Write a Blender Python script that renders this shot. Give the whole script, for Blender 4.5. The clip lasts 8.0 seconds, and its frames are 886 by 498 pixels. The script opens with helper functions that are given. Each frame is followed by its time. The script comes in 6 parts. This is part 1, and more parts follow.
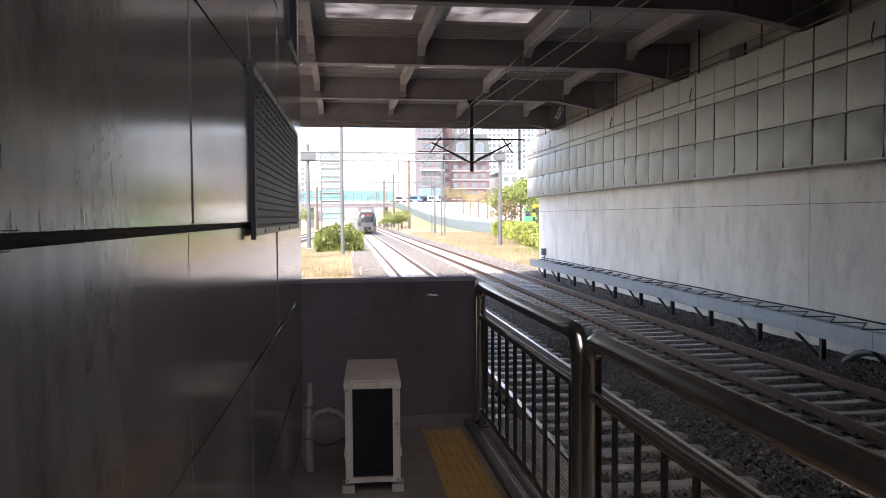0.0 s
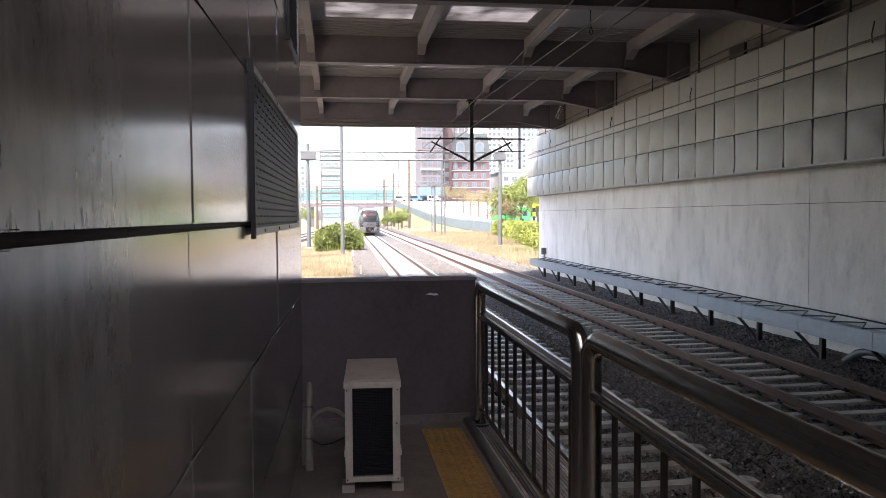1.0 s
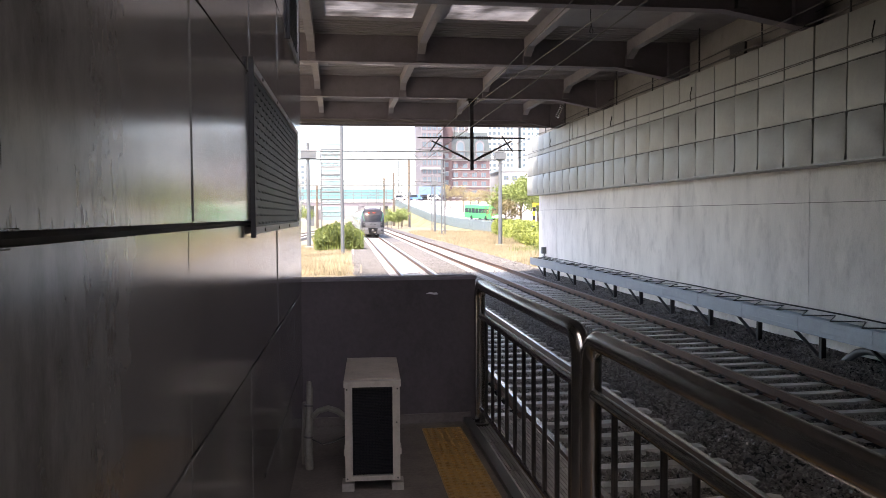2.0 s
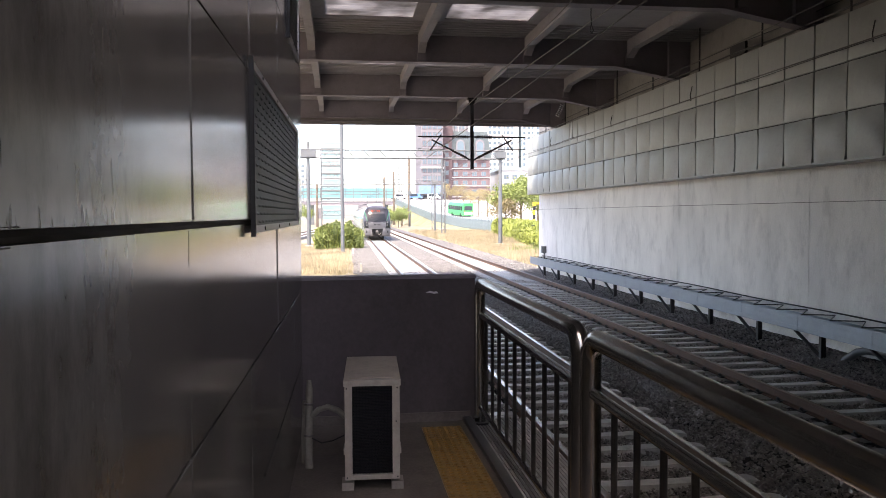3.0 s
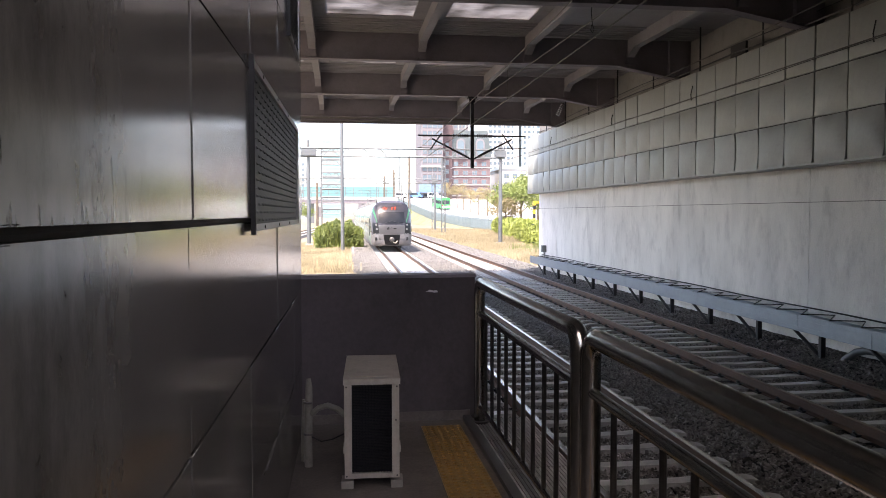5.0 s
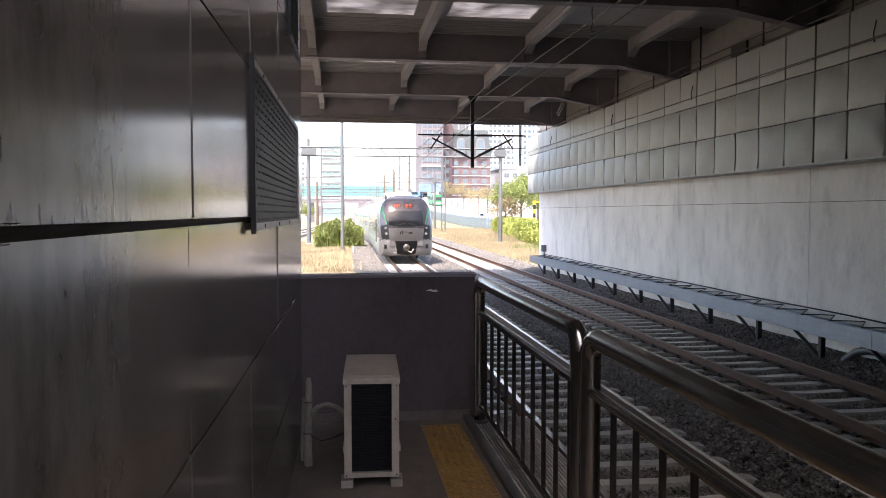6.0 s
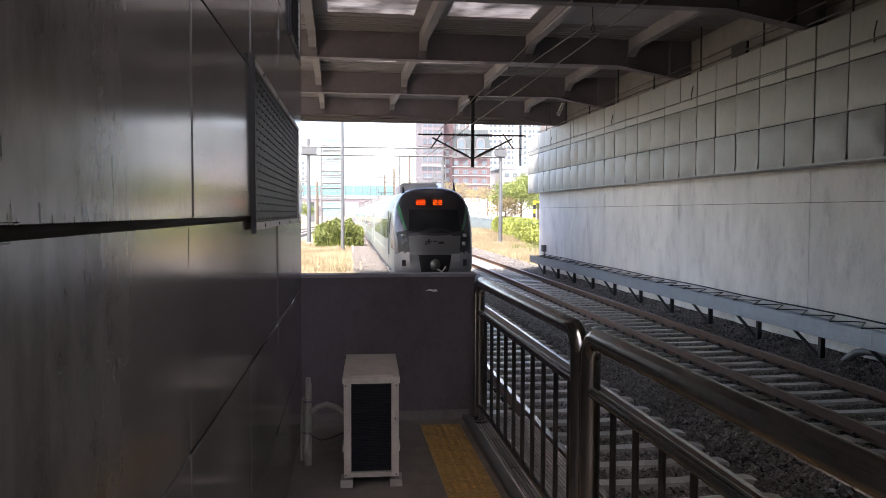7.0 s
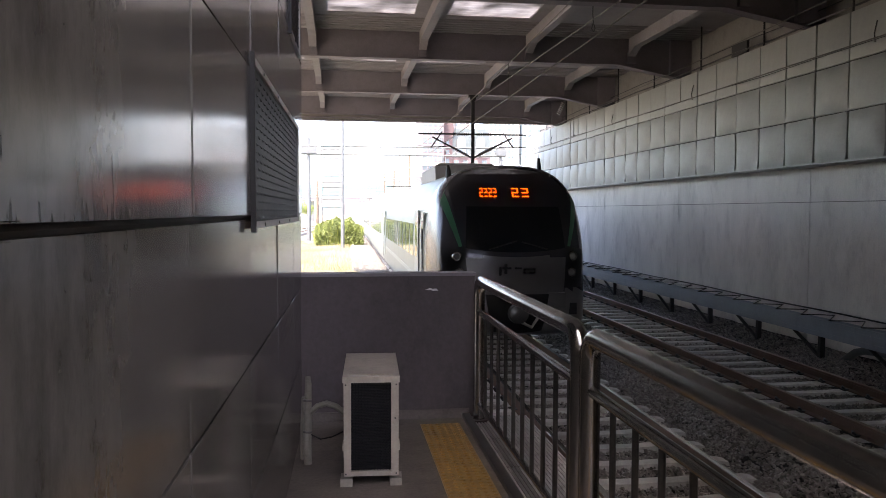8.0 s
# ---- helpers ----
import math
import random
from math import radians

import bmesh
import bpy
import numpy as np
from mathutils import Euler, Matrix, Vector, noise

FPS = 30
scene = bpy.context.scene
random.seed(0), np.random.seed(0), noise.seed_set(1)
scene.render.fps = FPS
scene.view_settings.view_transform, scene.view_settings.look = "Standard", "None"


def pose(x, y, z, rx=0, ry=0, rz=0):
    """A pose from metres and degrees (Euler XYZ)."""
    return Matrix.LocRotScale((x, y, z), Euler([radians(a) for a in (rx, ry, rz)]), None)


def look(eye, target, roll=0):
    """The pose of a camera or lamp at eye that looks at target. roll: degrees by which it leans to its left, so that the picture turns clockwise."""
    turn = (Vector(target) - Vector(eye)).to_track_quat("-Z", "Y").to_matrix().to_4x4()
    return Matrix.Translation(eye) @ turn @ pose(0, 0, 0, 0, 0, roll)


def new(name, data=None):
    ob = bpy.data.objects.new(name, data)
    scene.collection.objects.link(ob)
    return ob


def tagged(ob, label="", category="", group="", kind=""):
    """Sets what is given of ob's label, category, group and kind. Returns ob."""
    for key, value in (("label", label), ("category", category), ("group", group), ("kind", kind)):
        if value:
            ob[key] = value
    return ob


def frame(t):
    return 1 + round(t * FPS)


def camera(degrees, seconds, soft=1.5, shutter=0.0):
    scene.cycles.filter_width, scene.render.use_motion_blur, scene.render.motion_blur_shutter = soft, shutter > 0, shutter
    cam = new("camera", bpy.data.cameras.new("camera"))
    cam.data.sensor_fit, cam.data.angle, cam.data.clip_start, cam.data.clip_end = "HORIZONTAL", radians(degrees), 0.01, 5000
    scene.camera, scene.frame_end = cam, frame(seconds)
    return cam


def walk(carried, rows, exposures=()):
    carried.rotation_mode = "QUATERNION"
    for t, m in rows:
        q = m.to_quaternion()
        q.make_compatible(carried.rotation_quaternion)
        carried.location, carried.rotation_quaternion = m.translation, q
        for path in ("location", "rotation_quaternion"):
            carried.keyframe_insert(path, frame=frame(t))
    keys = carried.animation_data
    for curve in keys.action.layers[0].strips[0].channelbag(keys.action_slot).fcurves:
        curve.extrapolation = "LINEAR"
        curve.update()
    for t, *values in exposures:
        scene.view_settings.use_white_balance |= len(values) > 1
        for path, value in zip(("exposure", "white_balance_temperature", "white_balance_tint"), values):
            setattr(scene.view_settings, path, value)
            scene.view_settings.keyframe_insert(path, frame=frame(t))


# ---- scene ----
# World: y runs along the tracks away from the eye, x across to the far wall, z up from the platform floor.
cam = camera(60.0, 8.0, soft=0.5)
EYE = (0.0, 0.0, 1.6)


def eye_pose(pitch, roll):
    return pose(*EYE, 90 - 2.41 + pitch, 0, -7.72) @ pose(0, 0, 0, 0, 0, roll - 0.375)


walk(cam, [(0.0, eye_pose(0.0, 0.0)), (0.5, eye_pose(-0.025, 0.01)), (1.0, eye_pose(-0.05, 0.02)),
           (1.5, eye_pose(-0.085, 0.03)), (3.0, eye_pose(-0.185, 0.14)), (3.5, eye_pose(-0.24, 0.16)),
           (4.0, eye_pose(-0.25, 0.17)), (4.5, eye_pose(-0.25, 0.23)), (6.0, eye_pose(-0.314, 0.375)),
           (6.5, eye_pose(-0.325, 0.44)), (7.0, eye_pose(-0.33, 0.49)), (7.5, eye_pose(-0.355, 0.51)),
           (8.0, eye_pose(-0.39, 0.544))],
     exposures=[(0.0, 2.62, 7350, 18), (6.0, 2.62, 7350, 18), (7.2, 2.75, 7350, 18), (8.0, 3.35, 7350, 18)])

# ---- light: high hazy sun and a bright sky ----
world = bpy.data.worlds.new("sky")
scene.world = world
world.use_nodes = True
wn, wl = world.node_tree.nodes, world.node_tree.links
SUN_EL, SUN_AZ = radians(58), radians(215)
sky = wn.new("ShaderNodeTexSky")
sky.sky_type, sky.sun_disc = "NISHITA", False
sky.sun_elevation, sky.sun_rotation = SUN_EL, SUN_AZ
sky.air_density, sky.dust_density, sky.ozone_density = 0.8, 2.2, 1.0
wn["Background"].inputs[1].default_value = 0.15
wl.new(sky.outputs[0], wn["Background"].inputs[0])
sun = new("sun", bpy.data.lights.new("sun", "SUN"))
sun.data.energy, sun.data.angle, sun.data.color = 1.7, radians(4), (1.0, 0.96, 0.9)
sun_from = Vector((math.sin(SUN_AZ) * math.cos(SUN_EL), math.cos(SUN_AZ) * math.cos(SUN_EL), math.sin(SUN_EL)))
sun.matrix_world = look(sun_from * 100, (0, 0, 0))

# ---- materials ----
def material(name, color, rough=0.7, metal=0.0, vary=0.25, scale=3.0, fine=60.0, bump=0.15, tint=None,
             stain=0.0, per_piece=0.0, spec=0.5, streak=0.0):
    """Base colour varied at two scales, with fine relief; streak stretches the stains downwards."""
    m = bpy.data.materials.new(name)
    m.use_nodes = True
    n, l = m.node_tree.nodes, m.node_tree.links
    b = n["Principled BSDF"]
    b.inputs["Metallic"].default_value = metal
    b.inputs["Specular IOR Level"].default_value = spec
    co = n.new("ShaderNodeTexCoord")
    mp = n.new("ShaderNodeMapping")
    mp.inputs["Scale"].default_value = (1, 1, 1 / (1 + streak))
    l.new(co.outputs["Object"], mp.inputs[0])
    big = n.new("ShaderNodeTexNoise")
    big.inputs["Scale"].default_value, big.inputs["Detail"].default_value = scale, 6
    big.inputs["Roughness"].default_value = 0.65
    l.new(mp.outputs[0], big.inputs["Vector"])
    small = n.new("ShaderNodeTexNoise")
    small.inputs["Scale"].default_value, small.inputs["Detail"].default_value = fine, 3
    l.new(co.outputs["Object"], small.inputs["Vector"])
    ramp = n.new("ShaderNodeValToRGB")
    dark = [c * (1 - vary) for c in color]
    lite = [min(1, c * (1 + vary * 0.6)) for c in (tint or color)]
    ramp.color_ramp.elements[0].position, ramp.color_ramp.elements[1].position = 0.3, 0.72
    ramp.color_ramp.elements[0].color, ramp.color_ramp.elements[1].color = (*dark, 1), (*lite, 1)
    l.new(big.outputs[0], ramp.inputs[0])
    mix = n.new("ShaderNodeMix")
    mix.data_type, mix.blend_type = "RGBA", "MULTIPLY"
    mix.inputs[0].default_value = 1.0
    l.new(ramp.outputs[0], mix.inputs[6])
    fr = n.new("ShaderNodeMapRange")
    fr.inputs[1].default_value, fr.inputs[2].default_value = 0.3, 0.7
    fr.inputs[3].default_value, fr.inputs[4].default_value = 1 - vary * 0.5, 1.0
    l.new(small.outputs[0], fr.inputs[0])
    l.new(fr.outputs[0], mix.inputs[7])
    out = mix.outputs[2]
    if stain:
        st = n.new("ShaderNodeTexNoise")
        st.inputs["Scale"].default_value, st.inputs["Detail"].default_value = scale * 2.3, 8
        st.inputs["Roughness"].default_value = 0.75
        l.new(mp.outputs[0], st.inputs["Vector"])
        sr = n.new("ShaderNodeMapRange")
        sr.inputs[1].default_value, sr.inputs[2].default_value = 0.5, 0.72
        sr.inputs[3].default_value, sr.inputs[4].default_value = 1.0, 1.0 - stain
        l.new(st.outputs[0], sr.inputs[0])
        m2 = n.new("ShaderNodeMix")
        m2.data_type, m2.blend_type = "RGBA", "MULTIPLY"
        m2.inputs[0].default_value = 1.0
        l.new(out, m2.inputs[6])
        l.new(sr.outputs[0], m2.inputs[7])
        out = m2.outputs[2]
    if per_piece:
        oi = n.new("ShaderNodeObjectInfo")
        ge = n.new("ShaderNodeNewGeometry")
        ad = n.new("ShaderNodeMath")
        ad.operation = "ADD"
        l.new(oi.outputs["Random"], ad.inputs[0])
        l.new(ge.outputs["Random Per Island"], ad.inputs[1])
        pr = n.new("ShaderNodeMapRange")
        pr.inputs[2].default_value = 2.0
        pr.inputs[3].default_value, pr.inputs[4].default_value = 1 - per_piece, 1 + per_piece
        l.new(ad.outputs[0], pr.inputs[0])
        m3 = n.new("ShaderNodeMix")
        m3.data_type, m3.blend_type = "RGBA", "MULTIPLY"
        m3.inputs[0].default_value = 1.0
        l.new(out, m3.inputs[6])
        l.new(pr.outputs[0], m3.inputs[7])
        out = m3.outputs[2]
    l.new(out, b.inputs["Base Color"])
    rr = n.new("ShaderNodeMapRange")
    rr.inputs[3].default_value, rr.inputs[4].default_value = max(0.02, rough * 0.75), min(1, rough * 1.25)
    l.new(big.outputs[0], rr.inputs[0])
    l.new(rr.outputs[0], b.inputs["Roughness"])
    if bump:
        bp = n.new("ShaderNodeBump")
        bp.inputs["Strength"].default_value, bp.inputs["Distance"].default_value = bump, 0.01
        l.new(small.outputs[0], bp.inputs["Height"])
        l.new(bp.outputs[0], b.inputs["Normal"])
    return m


def glow(name, color, strength):
    m = bpy.data.materials.new(name)
    m.use_nodes = True
    b = m.node_tree.nodes["Principled BSDF"]
    b.inputs["Base Color"].default_value = (*color, 1)
    b.inputs["Emission Color"].default_value = (*color, 1)
    b.inputs["Emission Strength"].default_value = strength
    return m


def glass(name, color=(0.03, 0.035, 0.04), rough=0.05):
    m = bpy.data.materials.new(name)
    m.use_nodes = True
    b = m.node_tree.nodes["Principled BSDF"]
    b.inputs["Base Color"].default_value = (*color, 1)
    b.inputs["Roughness"].default_value = rough
    b.inputs["Specular IOR Level"].default_value = 0.6
    return m


M_PANEL = material("enamelled wall panel", (0.33, 0.326, 0.32), 0.15, 0.5, 0.3, 1.7, 14, 0.02, stain=0.5, streak=1.6)


def add_drips(m):
    """Dark runs of dirt near the lower edge of each panel."""
    n, l = m.node_tree.nodes, m.node_tree.links
    b = n["Principled BSDF"]
    was = b.inputs["Base Color"].links[0].from_socket
    co = n.new("ShaderNodeTexCoord")
    oi = n.new("ShaderNodeObjectInfo")
    sh = n.new("ShaderNodeVectorMath")
    sh.operation = "ADD"
    l.new(co.outputs["Object"], sh.inputs[0])
    l.new(oi.outputs["Location"], sh.inputs[1])
    mp = n.new("ShaderNodeMapping")
    mp.inputs["Scale"].default_value = (1, 60, 14)
    l.new(sh.outputs[0], mp.inputs[0])
    no = n.new("ShaderNodeTexNoise")
    no.inputs["Scale"].default_value, no.inputs["Detail"].default_value = 1.0, 3
    l.new(mp.outputs[0], no.inputs["Vector"])
    sp = n.new("ShaderNodeSeparateXYZ")
    l.new(co.outputs["Object"], sp.inputs[0])
    hi = n.new("ShaderNodeMapRange")
    hi.inputs[1].default_value, hi.inputs[2].default_value = 0.0, 0.3
    hi.inputs[3].default_value, hi.inputs[4].default_value = 0.0, 0.4
    l.new(sp.outputs[2], hi.inputs[0])
    su = n.new("ShaderNodeMath")
    su.operation = "SUBTRACT"
    l.new(no.outputs[0], su.inputs[0])
    l.new(hi.outputs[0], su.inputs[1])
    rm = n.new("ShaderNodeMapRange")
    rm.inputs[1].default_value, rm.inputs[2].default_value = 0.53, 0.6
    rm.inputs[3].default_value, rm.inputs[4].default_value = 1.0, 0.35
    l.new(su.outputs[0], rm.inputs[0])
    mx = n.new("ShaderNodeMix")
    mx.data_type, mx.blend_type = "RGBA", "MULTIPLY"
    mx.inputs[0].default_value = 1.0
    l.new(was, mx.inputs[6])
    l.new(rm.outputs[0], mx.inputs[7])
    l.new(mx.outputs[2], b.inputs["Base Color"])


add_drips(M_PANEL)
M_ALU = material("pale anodised aluminium", (0.6, 0.6, 0.6), 0.45, 0.1, 0.1, 3, 30, 0.02)
M_JOINT = material("black joint filler", (0.02, 0.02, 0.02), 0.6)
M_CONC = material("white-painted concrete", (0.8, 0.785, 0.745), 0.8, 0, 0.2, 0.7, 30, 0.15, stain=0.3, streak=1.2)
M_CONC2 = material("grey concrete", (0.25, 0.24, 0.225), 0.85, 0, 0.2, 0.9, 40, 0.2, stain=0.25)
M_ACOU = material("dull galvanised sheet", (0.355, 0.37, 0.352), 0.5, 0.15, 0.12, 0.8, 20, 0.05, stain=0.12, per_piece=0.07)
M_GIRDER = material("grey painted girder steel", (0.22, 0.198, 0.22), 0.6, 0, 0.2, 0.7, 25, 0.06, stain=0.2)
M_DECK = material("corrugated deck sheet", (0.34, 0.32, 0.33), 0.6, 0.1, 0.2, 0.5, 25, 0.05, stain=0.2)
M_FLOOR = material("dark platform concrete", (0.125, 0.108, 0.095), 0.75, 0, 0.4, 1.8, 45, 0.3, stain=0.4)
M_PARAPET = material("dark grey painted parapet", (0.078, 0.063, 0.067), 0.65, 0, 0.35, 1.1, 35, 0.15, stain=0.35, streak=0.6)
M_STEEL = material("brushed stainless steel", (0.44, 0.425, 0.4), 0.24, 1.0, 0.15, 2.0, 120, 0.03, stain=0.2)
M_DARKSTEEL = material("dark worn steel", (0.1, 0.095, 0.09), 0.45, 0.8, 0.2, 2.0, 80, 0.05)
M_RAIL = material("rusty rail side", (0.13, 0.075, 0.05), 0.7, 0.3, 0.3, 3, 60, 0.1)
M_RAILTOP = material("polished rail head", (0.62, 0.6, 0.57), 0.25, 1.0, 0.1, 3, 60, 0.02)
M_SLEEPER = material("concrete sleeper", (0.56, 0.55, 0.525), 0.38, 0, 0.2, 3, 60, 0.2, stain=0.3, per_piece=0.12)
M_BALLAST = material("grey ballast stone", (0.3, 0.282, 0.262), 0.32, 0, 0.4, 6, 40, 0.2, tint=(0.22, 0.2, 0.185), per_piece=0.9)
# Near-black base colour paints the shade in the gaps between loose stones.
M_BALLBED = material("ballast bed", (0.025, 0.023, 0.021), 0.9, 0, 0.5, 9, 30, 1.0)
M_GRASS = material("dry summer grass", (0.23, 0.195, 0.125), 0.9, 0, 0.4, 0.35, 8, 0.5, tint=(0.28, 0.24, 0.165), per_piece=0.3)
M_LEAF = material("green leaves", (0.12, 0.175, 0.045), 0.6, 0, 0.3, 1.2, 12, 0.2, tint=(0.21, 0.25, 0.07), per_piece=0.45)
M_LEAF2 = material("yellowing leaves", (0.24, 0.21, 0.1), 0.6, 0, 0.3, 1.2, 12, 0.2, tint=(0.3, 0.24, 0.12), per_piece=0.45)
M_BARK = material("grey bark", (0.14, 0.11, 0.085), 0.9, 0, 0.3, 6, 60, 0.4)
M_TACT = material("worn yellow tactile tile", (0.27, 0.155, 0.04), 0.5, 0, 0.4, 5, 60, 0.15, stain=0.65, per_piece=0.1)
M_POLE = material("grey galvanised pole", (0.15, 0.16, 0.165), 0.5, 0.4, 0.15, 1, 20, 0.03)
M_TRAY = material("galvanised cable tray", (0.3, 0.345, 0.39), 0.45, 0.4, 0.12, 1.3, 20, 0.04, stain=0.15)
M_ASPHALT = material("pale worn asphalt", (0.36, 0.36, 0.35), 0.85, 0, 0.2, 0.3, 20, 0.1)
M_PAVE = material("pale concrete paving", (0.42, 0.41, 0.38), 0.85, 0, 0.15, 0.5, 20, 0.1)
M_BLACK = material("black painted metal", (0.015, 0.015, 0.017), 0.5, 0.2, 0.2, 4, 60, 0.03)
M_ACW = material("cream enamelled sheet", (0.43, 0.39, 0.335), 0.45, 0.0, 0.18, 3, 60, 0.02, stain=0.3)


# ---- builders ----
def box(bm, x0, x1, y0, y1, z0, z1, m=None):
    vs = [bm.verts.new((x, y, z)) for z in (z0, z1) for y in (y0, y1) for x in (x0, x1)]
    if m is not None:
        for v in vs:
            v.co = m @ v.co
    for a, b, c, d in ((0, 2, 3, 1), (4, 5, 7, 6), (0, 1, 5, 4), (2, 6, 7, 3), (0, 4, 6, 2), (1, 3, 7, 5)):
        bm.faces.new((vs[a], vs[b], vs[c], vs[d]))
    return vs


def extrude(bm, outline, a, b, axis="y"):
    """A closed outline of (u, v) swept from a to b along an axis: y takes (x, z), x takes (y, z), z takes (x, y)."""
    put = {"y": lambda u, v, w: (u, w, v), "x": lambda u, v, w: (w, u, v), "z": lambda u, v, w: (u, v, w)}[axis]
    lo = [bm.verts.new(put(u, v, a)) for u, v in outline]
    hi = [bm.verts.new(put(u, v, b)) for u, v in outline]
    k = len(outline)
    for i in range(k):
        bm.faces.new((lo[i], lo[(i + 1) % k], hi[(i + 1) % k], hi[i]))
    bm.faces.new(lo)
    bm.faces.new(list(reversed(hi)))


def tube(bm, points, r, sides=10, cap=True):
    """A round bar along a line of points; r is a number or one radius a point."""
    pts = [Vector(p) for p in points]
    rs = r if isinstance(r, (list, tuple)) else [r] * len(pts)
    rings, ref = [], None
    for i, p in enumerate(pts):
        d = (pts[min(i + 1, len(pts) - 1)] - pts[max(i - 1, 0)]).normalized()
        if ref is None:
            ref = d.orthogonal().normalized()
        ref = (ref - d * ref.dot(d)).normalized()
        side = d.cross(ref)
        rings.append([bm.verts.new(p + (ref * math.cos(a) + side * math.sin(a)) * rs[i])
                      for a in (2 * math.pi * k / sides for k in range(sides))])
    for lo, hi in zip(rings, rings[1:]):
        for k in range(sides):
            bm.faces.new((lo[k], lo[(k + 1) % sides], hi[(k + 1) % sides], hi[k]))
    if cap:
        bm.faces.new(list(reversed(rings[0])))
        bm.faces.new(rings[-1])


def mesh_of(name, bm, mats, smooth=False, bevel=0.0):
    if bevel:
        bmesh.ops.bevel(bm, geom=[e for e in bm.edges if e.is_manifold and e.calc_face_angle(0) > 0.5],
                        offset=bevel, segments=2, affect="EDGES", clamp_overlap=True)
    bmesh.ops.recalc_face_normals(bm, faces=bm.faces)
    me = bpy.data.meshes.new(name)
    bm.to_mesh(me)
    bm.free()
    for m in (mats if isinstance(mats, (list, tuple)) else [mats]):
        me.materials.append(m)
    if smooth:
        me.shade_smooth()
        me.set_sharp_from_angle(angle=radians(35))
    return me


def part(name, bm, mats, parent, label="", smooth=False, bevel=0.0, at=None):
    ob = new(name, mesh_of(name, bm, mats, smooth, bevel))
    ob.parent = parent
    if at is not None:
        ob.matrix_basis = at
    return tagged(ob, label)


def thing(name, label, category, at=None, group="", kind=""):
    ob = new(name)
    ob.empty_display_size = 0.2
    if at is not None:
        ob.matrix_basis = at
    return tagged(ob, label, category, group, kind)


def solid(name, bm, mats, label, category, kind="", group="", smooth=False, bevel=0.0, at=None):
    ob = new(name, mesh_of(name, bm, mats, smooth, bevel))
    if at is not None:
        ob.matrix_basis = at
    return tagged(ob, label, category, group, kind)


# ---- plan ----
RAIL_Z = -1.12
GROUND_Z = -1.45
DRIFT = 0.0112                     # the tracks lean this much across for each metre ahead
TRACK_1, TRACK_2 = 3.22, 7.35      # track centres abreast of the eye
WALL_X = 10.0
WALL_TURN = -0.93                  # the platform wall's turn in degrees
WALL_FACE = -0.365

# ---- ground ----
def build_ground():
    bm = bmesh.new()
    box(bm, -900, 900, -80, 1500, GROUND_Z - 0.5, GROUND_Z)
    solid("ground", bm, M_GRASS, "dry yellow grass ground beside the tracks", "ground", "structure")


build_ground()


# ---- platform end ----
def build_platform():
    bm = bmesh.new()
    box(bm, -3.5, 1.0, -45, 5.84, GROUND_Z, 0.0)
    box(bm, 1.0, 1.46, -45, 5.84, GROUND_Z, -0.035)
    solid("floor", bm, M_FLOOR, "dark worn concrete platform floor", "floor", "structure")
    bm = bmesh.new()
    box(bm, -0.75, 1.04, 5.84, 5.99, GROUND_Z, 1.104)
    wall = solid("parapet", bm, M_PARAPET, "dark grey painted parapet wall closing the platform end", "wall", "structure", bevel=0.006)
    bm = bmesh.new()
    box(bm, -0.75, 1.05, 5.825, 6.005, 1.106, 1.128)
    part("coping", bm, M_GIRDER, wall, "thin grey coping strip", bevel=0.004)
    bm = bmesh.new()
    box(bm, -0.3, 1.0, 5.825, 5.837, 0.0, 0.07)
    part("skirting", bm, M_FLOOR, wall)
    bm = bmesh.new()
    extrude(bm, [(0.655, 0.998), (0.69, 1.012), (0.715, 1.005), (0.74, 1.008), (0.755, 0.992), (0.72, 0.99), (0.69, 0.996)], 5.8365, 5.8385)
    part("scuff", bm, M_ALU, wall, "small pale scuff of chipped paint")
    # grooved edge slabs along the platform rim
    bm = bmesh.new()
    box(bm, 1.005, 1.46, 0.004, 0.596, -0.031, -0.008)
    for i in range(19):
        x = 1.018 + i * 0.0235
        box(bm, x, x + 0.012, 0.01, 0.59, -0.008, 0.0)
    me = mesh_of("edge_slab", bm, M_EDGE)
    for i in range(14):
        ob = new("edge_slab", me)
        ob.location.y = 5.24 - i * 0.6
        ob.parent = bpy.data.objects["floor"]
    # raised rim that carries the railing
    bm = bmesh.new()
    box(bm, 0.94, 1.0, -6, 5.82, 0.0, 0.035)
    part("kerb", bm, M_DARKSTEEL, bpy.data.objects["floor"], bevel=0.005)


M_EDGE = material("grooved edge slab", (0.33, 0.322, 0.308), 0.7, 0, 0.25, 3, 60, 0.15, stain=0.3, per_piece=0.1)
build_platform()


